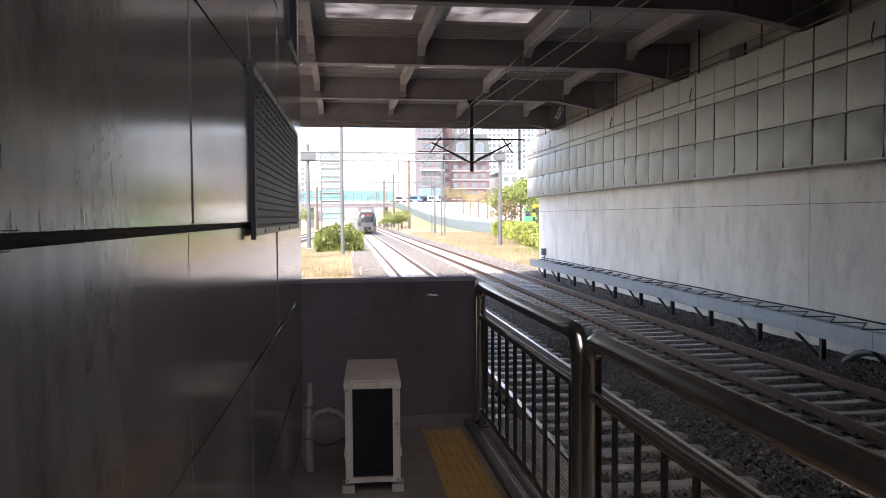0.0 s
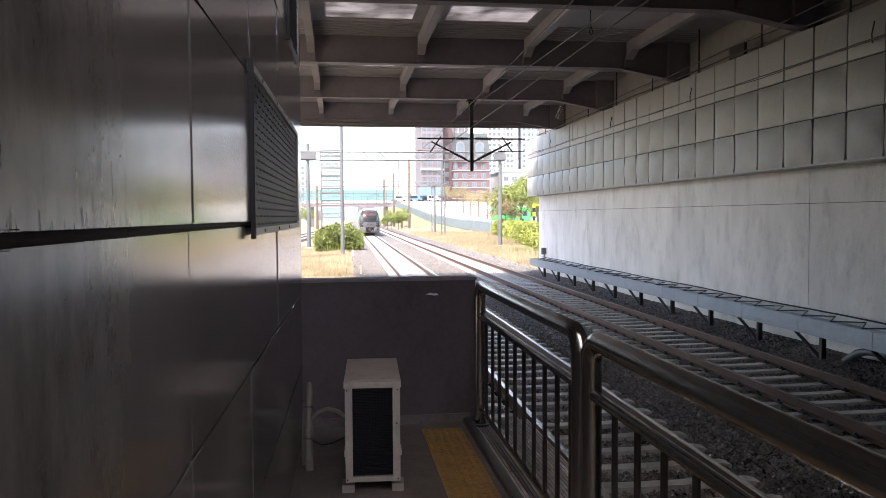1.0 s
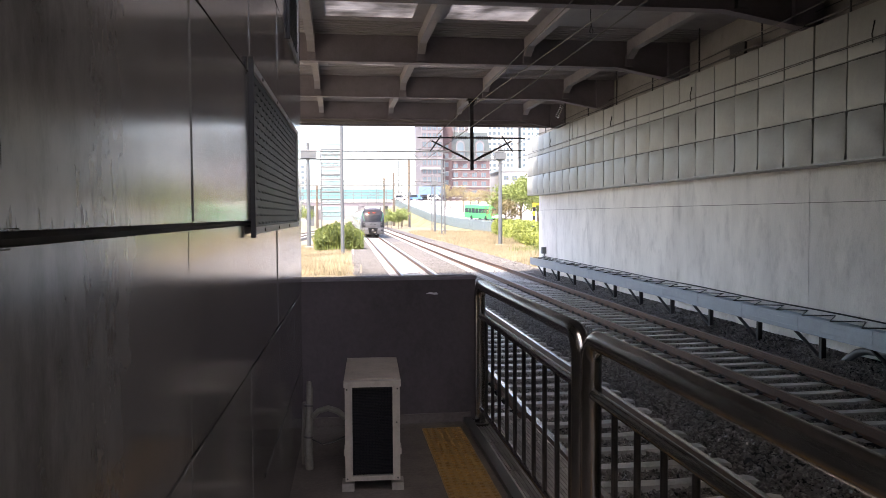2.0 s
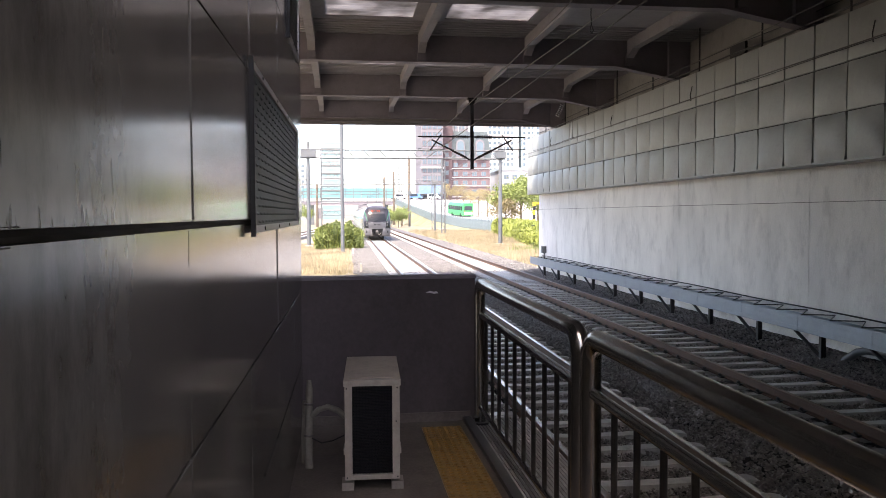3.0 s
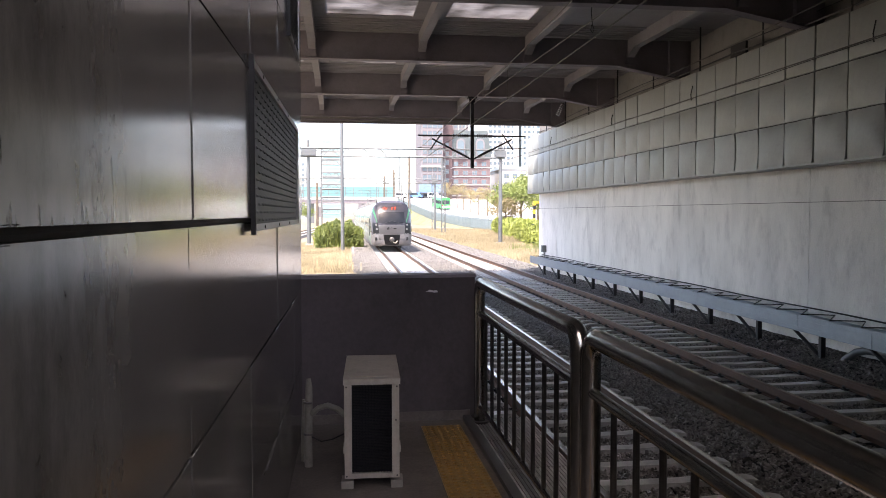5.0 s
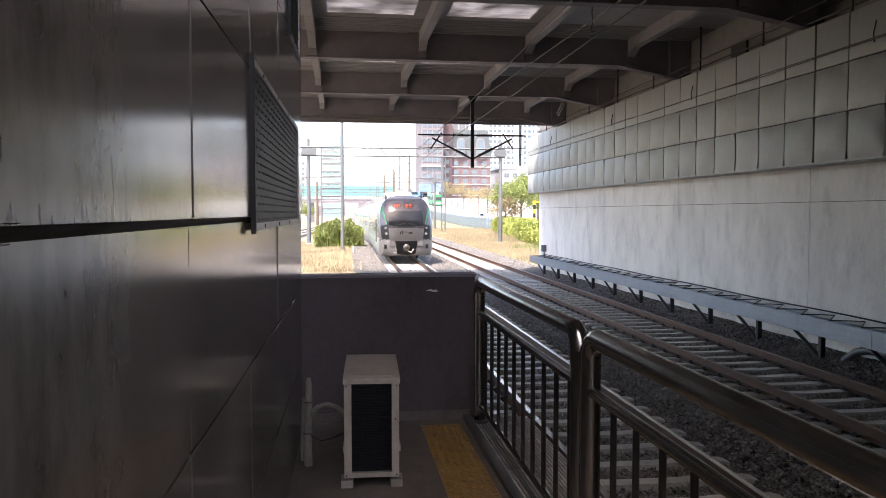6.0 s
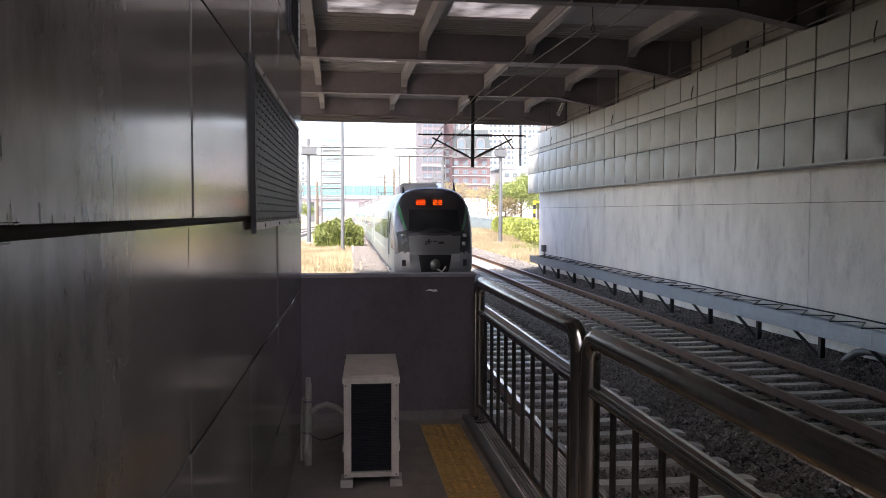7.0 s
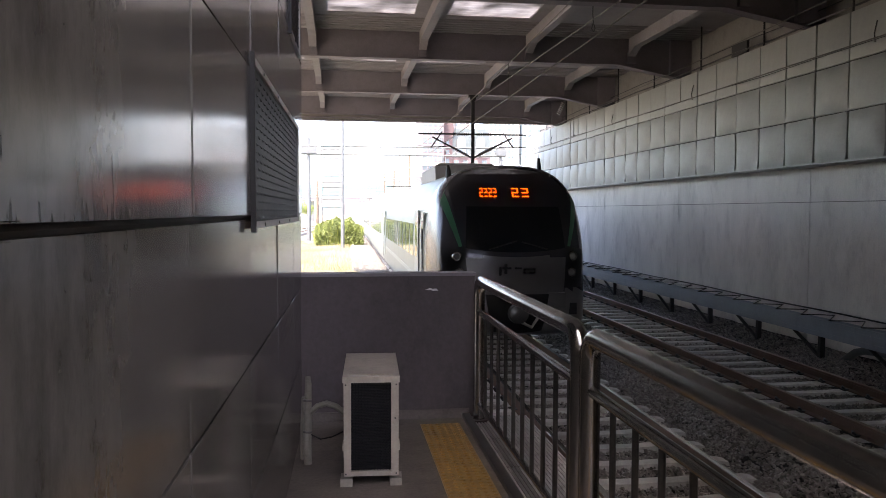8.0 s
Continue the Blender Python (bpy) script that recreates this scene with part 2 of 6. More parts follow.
def build_tactile():
    strip = thing("tactile_strip", "worn yellow dotted tactile tiles in the floor", "tactile paving", kind="structure")
    bm = bmesh.new()
    box(bm, 0.002, 0.298, 0.002, 0.298, 0.0005, 0.006)
    for i in range(6):
        for j in range(6):
            cx, cy = 0.025 + i * 0.05, 0.025 + j * 0.05
            lo = [bm.verts.new((cx + 0.0165 * math.cos(a), cy + 0.0165 * math.sin(a), 0.006)) for a in (k * math.pi / 4 for k in range(8))]
            hi = [bm.verts.new((cx + 0.011 * math.cos(a), cy + 0.011 * math.sin(a), 0.0115)) for a in (k * math.pi / 4 for k in range(8))]
            for k in range(8):
                bm.faces.new((lo[k], lo[(k + 1) % 8], hi[(k + 1) % 8], hi[k]))
            bm.faces.new(hi)
    me = mesh_of("tile", bm, M_TACT)
    for i in range(22):
        ob = new("tile", me)
        ob.parent = strip
        ob.matrix_basis = pose(0.597, 5.35 - i * 0.3, random.uniform(0, 0.0015), 0, 0, random.uniform(-0.3, 0.3))


build_tactile()


def build_left_wall():
    at = pose(WALL_FACE, 0, 0, 0, 0, WALL_TURN)
    bm = bmesh.new()
    box(bm, -0.4, -0.03, -45, 5.63, 0, 6.49)
    wall = solid("wall_left", bm, M_JOINT, "platform wall clad in grey enamelled metal panels", "wall", "structure", at=at)
    rows = [(0.01, 0.52), (0.53, 1.043), (1.053, 1.568), (1.586, 2.1), (2.11, 2.63)] + [(2.64 + 0.53 * i, 3.16 + 0.53 * i) for i in range(8)]
    meshes, ends = [], []
    for h, wide in [(h, w) for w in (1.033, 0.708) for h in (0.51, 0.513, 0.515, 0.514, 0.52)]:
        bm = bmesh.new()
        nx, nz = 8, 5
        grid = [[bm.verts.new((0.0, 0.005 + wide * i / nx, h * j / nz)) for j in range(nz + 1)] for i in range(nx + 1)]
        for i in range(nx):
            for j in range(nz):
                bm.faces.new((grid[i][j], grid[i + 1][j], grid[i + 1][j + 1], grid[i][j + 1]))
        for i in range(nx + 1):
            for j in range(nz + 1):
                if 0 < i < nx and 0 < j < nz:
                    grid[i][j].co.x += 0.0016 * noise.noise((i * 0.4 + h * 90, j * 0.5, 3.1))
        edges = [e for e in bm.edges if e.is_boundary]
        made = bmesh.ops.extrude_edge_only(bm, edges=edges)
        for v in made["geom"]:
            if isinstance(v, bmesh.types.BMVert):
                v.co.x -= 0.028
        bmesh.ops.bevel(bm, geom=edges, offset=0.003, segments=2, affect="EDGES")
        (meshes if wide > 1 else ends).append(mesh_of("panel", bm, M_PANEL, smooth=True))
    for c in range(-1, 8):
        for r, (z0, z1) in enumerate(rows):
            ob = new("panel", (ends if c < 0 else meshes)[min(r, 4)])
            ob.parent = wall
            proud = 0.012 if r >= 3 else 0.0
            ob.matrix_basis = pose(proud + random.uniform(-0.0012, 0.0012), 4.915 - 1.043 * (c + 1), z0, 0, random.uniform(-0.12, 0.12), random.uniform(-0.12, 0.12))
    bm = bmesh.new()
    tube(bm, [(-0.012, -3, 1.577), (-0.012, 5.6, 1.577)], 0.011, 8)
    part("gasket", bm, M_BLACK, wall, "black rubber gasket", smooth=True)
    return wall


wall_left = build_left_wall()


def build_grille(y0, y1, z0, z1, name, label):
    at = pose(WALL_FACE, 0, 0, 0, 0, WALL_TURN)
    g = thing(name, label, "vent grille", at=at)
    f, dep = 0.026, 0.026
    # Black strip stands in for the shade on the frame's near side.
    bm = bmesh.new()
    box(bm, 0.013, 0.03, y0 - 0.02, y0 - 0.001, z0 - 0.012, z1 + 0.012)
    part("side_shade_strip", bm, M_BLACK, g, "black strip standing in for the frame's shaded side", bevel=0.003)
    for n, b in (("frame_side", (y0, y0 + f, z0, z1)), ("frame_side", (y1 - f, y1, z0, z1)),
                 ("frame_rail", (y0 + f, y1 - f, z0, z0 + f)), ("frame_rail", (y0 + f, y1 - f, z1 - f, z1))):
        bm = bmesh.new()
        box(bm, 0.013, dep, *b)
        part(n, bm, M_ALU, g, bevel=0.003)
    bm = bmesh.new()
    box(bm, 0.0132, 0.016, y0 + f, y1 - f, z0 + f, z1 - f)
    part("backing", bm, M_BLACK, g)
    bm = bmesh.new()
    p, q = 0.03, 0.12
    rows, cols = int((z1 - z0 - 2 * f) / p), int((y1 - y0 - 2 * f) / q)
    for j in range(rows):
        for i in range(cols):
            y = y0 + f + q * (i + 0.25 + 0.5 * (j % 2))
            z = z0 + f + p * (j + 0.3)
            if y + 0.04 > y1 - f:
                continue
            a = [bm.verts.new(q) for q in ((0.0165, y, z), (0.0165, y + 0.034, z), (0.0165, y + 0.028, z + 0.013), (0.0165, y + 0.006, z + 0.013),
                                          (0.0235, y + 0.01, z + 0.002), (0.0235, y + 0.024, z + 0.002))]
            bm.faces.new((a[4], a[5], a[2], a[3]))
            bm.faces.new((a[0], a[4], a[3]))
            bm.faces.new((a[5], a[1], a[2]))
    ob = part("punched_louvres", bm, M_LOUVRE, g)
    tagged(ob, kind="stuff")
    for y in (y0 + 0.3, y0 + 0.9, y0 + 1.5):
        for z in (z0 + f / 2, z1 - f / 2):
            if y < y1 - 0.1:
                bm = bmesh.new()
                tube(bm, [(dep, y, z), (dep + 0.004, y, z)], 0.007, 8)
                part("screw", bm, M_BLACK, g)


M_LOUVRE = material("black punched sheet", (0.09, 0.09, 0.095), 0.35, 0.4, 0.2, 4, 60, 0.02)
build_grille(2.79, 5.09, 1.535, 2.145, "vent_grille", "black punched vent grille in a pale metal frame on the wall")
build_grille(4.5, 5.3, 2.62, 3.3, "vent_grille", "small black louvred vent high on the panelled wall")


def railing(y0, y1, label, first=0.28):
    """A bent-tube railing of stainless steel from y0 to y1, with balusters."""
    rail = thing("railing", label, "railing", at=pose(1.06, 0, 0, 0, 0, 0), group="platform railings")
    r, R, top = 0.043, 0.10, 1.075
    def arc(yc, sgn):
        return [(0, yc - sgn * R * math.sin(a), top - R + R * math.cos(a)) for a in (k * math.pi / 16 for k in range(1, 8))]
    pts = [(0, y0, 0.0), (0, y0, top - R)] + list(reversed(arc(y0 + R, 1))) + [(0, y0 + R, top), (0, y1 - R, top)] + arc(y1 - R, -1) + [(0, y1, top - R), (0, y1, 0.0)]
    bm = bmesh.new()
    tube(bm, pts, r, 20)
    part("handrail", bm, M_STEEL, rail, "brushed bent-tube handrail", smooth=True)
    for z, rr, n in ((0.838, 0.024, "middle_rail"), (0.13, 0.02, "bottom_rail")):
        bm = bmesh.new()
        tube(bm, [(0, y0 + 0.03, z), (0, y1 - 0.03, z)], rr, 14)
        part(n, bm, M_STEEL, rail, smooth=True)
    bm = bmesh.new()
    tube(bm, [(0, 0, 0.13), (0, 0, 0.838)], 0.013, 10)
    me = mesh_of("baluster", bm, M_DARKSTEEL, smooth=True)
    n = round((y1 - y0 - first) / 0.23)
    for i in range(n):
        ob = new("baluster", me)
        ob.parent = rail
        ob.location = (0, y1 - first - i * 0.23, 0)
    for y in (y0, y1):
        bm = bmesh.new()
        tube(bm, [(0, y, -0.03), (0, y, 0.012)], 0.075, 18)
        part("base_flange", bm, M_DARKSTEEL, rail, smooth=True)


railing(3.28, 5.74, "brushed steel tube railing meeting the parapet", 0.25)
railing(0.5, 3.13, "brushed steel tube railing along the platform edge")
railing(-2.4, 0.36, "brushed steel tube railing along the platform edge")


def build_outdoor_unit():
    at = pose(0.022, 4.42, 0.0, 0, 0, -2.3)
    ac = thing("air_conditioner", "cream outdoor air conditioner unit standing on the platform floor", "air conditioner", at=at)
    w, d, z0, z1 = 0.318, 0.74, 0.06, 0.632
    bm = bmesh.new()
    box(bm, 0.02, w - 0.02, 0.03, d - 0.01, z0 + 0.02, z1 - 0.02)
    part("casing", bm, M_BLACK, ac, "dark inner casing")
    for x in (0.0, w - 0.042):
        bm = bmesh.new()
        box(bm, x, x + 0.042, 0.0, d, z0, z1 - 0.024)
        part("side_panel", bm, M_ACW, ac, bevel=0.006)
    bm = bmesh.new()
    box(bm, -0.006, w + 0.006, -0.006, d + 0.004, z1 - 0.022, z1 + 0.012)
    part("top_cover", bm, M_ACW, ac, "cream dusty top cover", bevel=0.009)
    bm = bmesh.new()
    box(bm, 0.03, w - 0.03, 0.05, d - 0.08, z1 + 0.0125, z1 + 0.017)
    part("top_embossing", bm, M_ACW, ac, bevel=0.002)
    bm = bmesh.new()
    box(bm, 0.043, w - 0.043, 0.002, 0.03, z0, z0 + 0.028)
    part("bottom_rail", bm, M_ACW, ac, bevel=0.004)
    bm = bmesh.new()
    for i in range(55):
        z = z0 + 0.034 + i * 0.0091
        box(bm, 0.045, w - 0.045, 0.016, 0.03, z, z + 0.003)
    tagged(part("coil_guard", bm, M_FIN, ac, "dark coil guard of thin fins"), kind="stuff")
    bm = bmesh.new()
    for i in range(14):
        x = 0.05 + i * 0.0178
        box(bm, x, x + 0.002, 0.012, 0.016, z0 + 0.03, z1 - 0.026)
    part("guard_wires", bm, M_FIN, ac)
    for x in (-0.03, w - 0.06):
        for y in (0.05, d - 0.16):
            bm = bmesh.new()
            box(bm, x + 0.01, x + 0.08, y - 0.05, y + 0.06, 0.0, 0.045)
            part("rubber_foot", bm, M_FOOT, ac, "pale rubber mounting foot", bevel=0.012)
            bm = bmesh.new()
            tube(bm, [(x + 0.045, y, 0.05), (x + 0.045, y, 0.075)], 0.012, 8)
            part("bolt", bm, M_DARKSTEEL, ac)
    for x, z in ((0.012, z1 - 0.035), (w - 0.014, z1 - 0.035), (w - 0.02, 0.4), (0.012, z0 + 0.014), (w - 0.014, z0 + 0.014)):
        bm = bmesh.new()
        tube(bm, [(x, -0.004, z), (x, 0.002, z)], 0.005, 8)
        part("screw", bm, M_DARKSTEEL, ac)
    for x in (-0.014, w):
        bm = bmesh.new()
        box(bm, x, x + 0.014, 0.16, 0.26, 0.16, 0.2)
        part("side_handle", bm, M_ACW, ac, bevel=0.004)
    # insulated pipe up the wall and across to the unit
    pipe = thing("refrigerant_pipe", "pale wrapped refrigerant pipe from the wall to the unit", "pipe")
    bm = bmesh.new()
    tube(bm, [(-0.2, 4.86, 0.0), (-0.205, 4.86, 0.12), (-0.2, 4.87, 0.3), (-0.196, 4.88, 0.5), (-0.2, 4.9, 0.55)],
         [0.026, 0.028, 0.026, 0.022, 0.016], 12)
    tube(bm, [(-0.235, 4.9, 0.02), (-0.232, 4.9, 0.2), (-0.226, 4.9, 0.42)], [0.016, 0.018, 0.014], 8)
    part("riser", bm, M_PIPE, pipe, smooth=True)
    bm = bmesh.new()
    tube(bm, [(-0.18, 4.86, 0.33), (-0.14, 4.85, 0.372), (-0.08, 4.84, 0.39), (-0.02, 4.83, 0.37), (0.03, 4.82, 0.33)], 0.019, 10)
    part("branch", bm, M_PIPE, pipe, smooth=True)
    for z in (0.2, 0.4):
        bm = bmesh.new()
        tube(bm, [(-0.203, 4.862, z), (-0.202, 4.863, z + 0.012)], 0.03, 12)
        part("tape", bm, M_DARKSTEEL, pipe)
    cord = bmesh.new()
    tube(cord, [(-0.2, 4.86, 0.2), (-0.12, 4.83, 0.165), (-0.05, 4.8, 0.185), (0.03, 4.8, 0.22)], 0.005, 6)
    part("cord", cord, M_BLACK, pipe)


M_FIN = material("dark coil fins", (0.02, 0.02, 0.024), 0.8, 0.0, 0.2, 6, 60, 0.02, spec=0.15)
M_FOOT = material("pale dusty rubber", (0.3, 0.28, 0.25), 0.8, 0, 0.2, 9, 60, 0.1)
M_PIPE = material("pale wrapping tape", (0.18, 0.17, 0.145), 0.7, 0, 0.2, 12, 60, 0.2, stain=0.3)
build_outdoor_unit()


# ---- far wall ----
def build_right_wall():
    bm = bmesh.new()
    box(bm, WALL_X + 0.03, WALL_X + 0.6, -45, 37.7, GROUND_Z, 6.65)
    wall = solid("wall_right", bm, M_CONC2, "stained white-painted concrete retaining wall", "wall", "structure")
    for i in range(9):
        y0, y1 = (34.55, 37.7) if i == 0 else (34.55 - 6.43 * i, 34.55 - 6.43 * (i - 1))
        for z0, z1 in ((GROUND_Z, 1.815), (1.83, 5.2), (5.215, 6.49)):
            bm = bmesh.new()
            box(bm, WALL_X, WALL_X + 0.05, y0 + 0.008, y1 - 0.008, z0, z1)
            # Top course is coloured darker to stand for the dimness under the deck.
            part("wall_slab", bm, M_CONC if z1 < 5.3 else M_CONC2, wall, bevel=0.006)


build_right_wall()
PANEL_X, PANEL_Y0, PANEL_W, PANEL_H, PANEL_Z = 9.36, 37.54, 1.014, 0.91, 2.555


def build_acoustic():
    ac = thing("acoustic_cladding", "dented dull metal sound panels in three rows along the wall", "wall cladding", kind="structure")
    # Backing box is black to deepen the shade in the panel seams.
    bm = bmesh.new()
    box(bm, PANEL_X + 0.06, WALL_X, PANEL_Y0 - 45 * PANEL_W, PANEL_Y0 - 0.005, PANEL_Z + 0.05, PANEL_Z + 3 * PANEL_H)
    part("seam_shade_box", bm, M_BLACK, ac)
    bm = bmesh.new()
    box(bm, PANEL_X + 0.012, WALL_X, PANEL_Y0 - 45 * PANEL_W, PANEL_Y0, PANEL_Z, PANEL_Z + 0.045)
    part("bottom_trim", bm, M_ACOU, ac, bevel=0.006)
    bm = bmesh.new()
    box(bm, PANEL_X + 0.01, WALL_X, PANEL_Y0, PANEL_Y0 + 0.03, PANEL_Z, PANEL_Z + 3 * PANEL_H)
    part("end_plate", bm, M_ACOU, ac)
    kinds = []
    for k in range(9):
        row = k // 3
        bm = bmesh.new()
        n = 7
        bulge = (0.085, 0.08, 0.03)[row] * (0.75, 1.0, 1.25)[k % 3]
        g = []
        for i in range(n + 1):
            col = []
            for j in range(n + 1):
                u, v = i / n, j / n
                s = math.sin(math.pi * u) ** 0.6 * math.sin(math.pi * v) ** 0.6
                wob = 0.012 * noise.noise((u * 2.2 + k * 7, v * 2.2, 1.7)) if row < 2 else 0.004 * noise.noise((u * 2 + k * 7, v * 2, 1.7))
                edge_dent = (0.05 * max(0, 1 - 5 * v) + 0.05 * max(0, 1 - 5 * (1 - v))) * noise.noise((u * 3 + k * 5, 4.2, 0.3)) if row < 2 else 0
                col.append(bm.verts.new((-bulge * s + wob * s + edge_dent, 0.018 + (PANEL_W - 0.036) * u, 0.013 + (PANEL_H - 0.026) * v)))
            g.append(col)
        for i in range(n):
            for j in range(n):
                bm.faces.new((g[i][j], g[i][j + 1], g[i + 1][j + 1], g[i + 1][j]))
        made = bmesh.ops.extrude_edge_only(bm, edges=[e for e in bm.edges if e.is_boundary])
        for v in made["geom"]:
            if isinstance(v, bmesh.types.BMVert):
                v.co.x = 0.06
        kinds.append(mesh_of("panel", bm, M_ACOU, smooth=True))
    for i in range(40):
        for row in range(3):
            ob = new("panel", kinds[row * 3 + random.randrange(3)])
            ob.parent = ac
            ob.matrix_basis = pose(PANEL_X + random.uniform(-0.006, 0.006), PANEL_Y0 - PANEL_W * (i + 1), PANEL_Z + 0.02 + row * PANEL_H, 0, random.uniform(-0.5, 0.5), random.uniform(-0.3, 0.3))
    # hanger rods from the deck and cables along the top
    for k in range(10):
        y = 7.24 + 3.04 * k
        bm = bmesh.new()
        tube(bm, [(9.5, y, 5.26), (9.5, y, 6.49)], 0.022, 6)
        solid("hanger_rod", bm, M_BLACK, "thin black steel hanger rod", "rod", group="hanger rods")
    for x, z, r in ((9.55, 5.45, 0.02), (9.8, 5.75, 0.012), (9.25, 4.6, 0.008)):
        bm = bmesh.new()
        pts = [(x, y, z + 0.02 * math.sin(y * 1.1)) for y in range(4, 38, 2)]
        tube(bm, pts, r, 6)
        solid("cable", bm, M_BLACK, "thin black cable strung along the wall", "cable", group="wall cables")
    for y in (12.4, 19.4, 25.4, 33):
        bm = bmesh.new()
        tube(bm, [(9.27, y, 4.57), (9.25, y, 4.72), (9.3, y, 4.95)], 0.012, 6)
        solid("cable_hook", bm, M_BLACK, "small black cable hook on the sound panels", "hook", group="cable hooks")
    bm = bmesh.new()
    box(bm, 9.55, 9.62, 17.2, 17.9, 5.38, 5.66, None)
    solid("junction_box", bm, M_BLACK, "dark tilted junction box above the sound panels", "box", bevel=0.01)
    bm = bmesh.new()
    box(bm, 9.8, 10.0, 36.3, 36.55, -0.3, 0.02)
    tube(bm, [(9.92, 36.4, -0.3), (9.92, 36.4, -0.95)], 0.03, 8)
    solid("switch_box", bm, M_POLE, "small grey switch box on the wall end", "box", bevel=0.01)


build_acoustic()


def build_hanging_cable():
    bm = bmesh.new()
    tube(bm, [(5.72, 17, 6.49), (5.71, 17, 6.1), (5.73, 17, 5.86), (5.77, 17, 5.76), (5.74, 17, 5.68), (5.69, 17, 5.74), (5.71, 17, 5.86)], 0.012, 6)
    solid("hanging_cable", bm, M_BLACK, "short black looped cable hanging from the deck", "cable")


build_hanging_cable()


BED_Z_HOSE = RAIL_Z - 0.195


def build_tray():
    tray = thing("cable_tray", "galvanised cable tray on brackets along the wall", "cable tray")
    y0, y1 = 2.0, 36.4
    y = y1
    while y > y0:
        bm = bmesh.new()
        box(bm, 9.22, 9.25, y - 2.19, y, -0.80, -0.47)
        box(bm, 9.212, 9.22, y - 2.19, y, -0.715, -0.705)
        box(bm, 9.212, 9.22, y - 2.19, y, -0.575, -0.565)
        part("side_plate", bm, M_TRAY, tray, bevel=0.003)
        y -= 2.2
    bm = bmesh.new()
    box(bm, 9.25, 9.6, y0, y1, -0.80, -0.77)
    box(bm, 9.585, 9.6, y0, y1, -0.77, -0.5)
    part("tray_floor", bm, M_TRAY, tray)
    for i in range(15):
        y = 34.33 - 2.28 * i
        bm = bmesh.new()
        box(bm, 9.32, 9.42, y - 0.04, y + 0.04, GROUND_Z, -0.80)
        part("leg", bm, M_BLACK, tray, bevel=0.005)
        bm = bmesh.new()
        tube(bm, [(9.26, y + 0.75, -0.79), (9.36, y + 0.06, -1.22)], 0.035, 6)
        part("brace", bm, M_BLACK, tray)
    for i in range(36):
        y = 35.9 - 0.9 * i
        bm = bmesh.new()
        tube(bm, [(9.24, y, -0.455), (9.62, y - 0.1, -0.455), (9.8, y - 0.25, -0.45)], 0.011, 6)
        tube(bm, [(9.8, y - 0.25, -0.45), (9.24, y - 0.9, -0.455)], 0.011, 6)
        part("lattice_bar", bm, M_BLACK, tray)
    for dx, z, r in ((9.35, -0.74, 0.03), (9.44, -0.735, 0.036), (9.52, -0.74, 0.028)):
        bm = bmesh.new()
        tube(bm, [(dx + 0.012 * math.sin(y * 0.7), y, z) for y in range(2, 37, 1)], r, 8)
        solid("cable", bm, M_BLACK, "black power cable lying in the tray", "cable", group="tray cables")
    bm = bmesh.new()
    tube(bm, [(9.96, y, -0.44 + 0.01 * math.sin(y)) for y in range(2, 38, 1)], 0.018, 6)
    solid("cable", bm, M_BLACK, "black cable clipped along the foot of the wall", "cable")
    bm = bmesh.new()
    pts = [(8.95 + 0.12 * math.sin(y * 0.55) + 0.05 * math.sin(y * 1.7), y, BED_Z_HOSE + 0.02 * math.sin(y * 1.3)) for y in [12.5 + 0.5 * k for k in range(34)]]
    tube(bm, pts, 0.013, 7)
    solid("hose", bm, M_POLE, "pale thin hose lying on the ballast", "hose", smooth=True)
    bm = bmesh.new()
    tube(bm, [(9.57, 13.6, -1.4), (9.6, 13.42, -1.22), (9.65, 13.17, -1.03), (9.69, 12.95, -0.96), (9.7, 12.4, -0.92), (9.72, 8, -0.62)], 0.075, 12)
    solid("drain_pipe", bm, M_POLE, "thick grey pipe bending down into the ballast", "pipe", smooth=True)


build_tray()

# ---- deck over the tracks ----
GIRDER_Y = [2.75 + 6.12 * i for i in range(-1, 6)]
JOIST_X = [-6.6 + 2.96 * i for i in range(6)]
M_SHEET = bpy.data.materials.new("dirty translucent roof sheet")
M_SHEET.use_nodes = True
_n, _l = M_SHEET.node_tree.nodes, M_SHEET.node_tree.links
_t = _n.new("ShaderNodeBsdfTranslucent")
_d = _n.new("ShaderNodeBsdfDiffuse")
_x = _n.new("ShaderNodeMixShader")
_z = _n.new("ShaderNodeTexNoise")
_z.inputs["Scale"].default_value = 1.3
_z.inputs["Detail"].default_value = 7
_c = _n.new("ShaderNodeTexCoord")
_l.new(_c.outputs["Object"], _z.inputs["Vector"])
_r = _n.new("ShaderNodeValToRGB")
_r.color_ramp.elements[0].position, _r.color_ramp.elements[1].position = 0.32, 0.6
_r.color_ramp.elements[0].color, _r.color_ramp.elements[1].color = (0.17, 0.165, 0.16, 1), (0.44, 0.43, 0.43, 1)
_l.new(_z.outputs[0], _r.inputs[0])
_l.new(_r.outputs[0], _t.inputs[0])
_d.inputs[0].default_value = (0.3, 0.3, 0.3, 1)
_x.inputs[0].default_value = 0.3
_l.new(_t.outputs[0], _x.inputs[1])
_l.new(_d.outputs[0], _x.inputs[2])
_l.new(_x.outputs[0], _n["Material Output"].inputs[0])


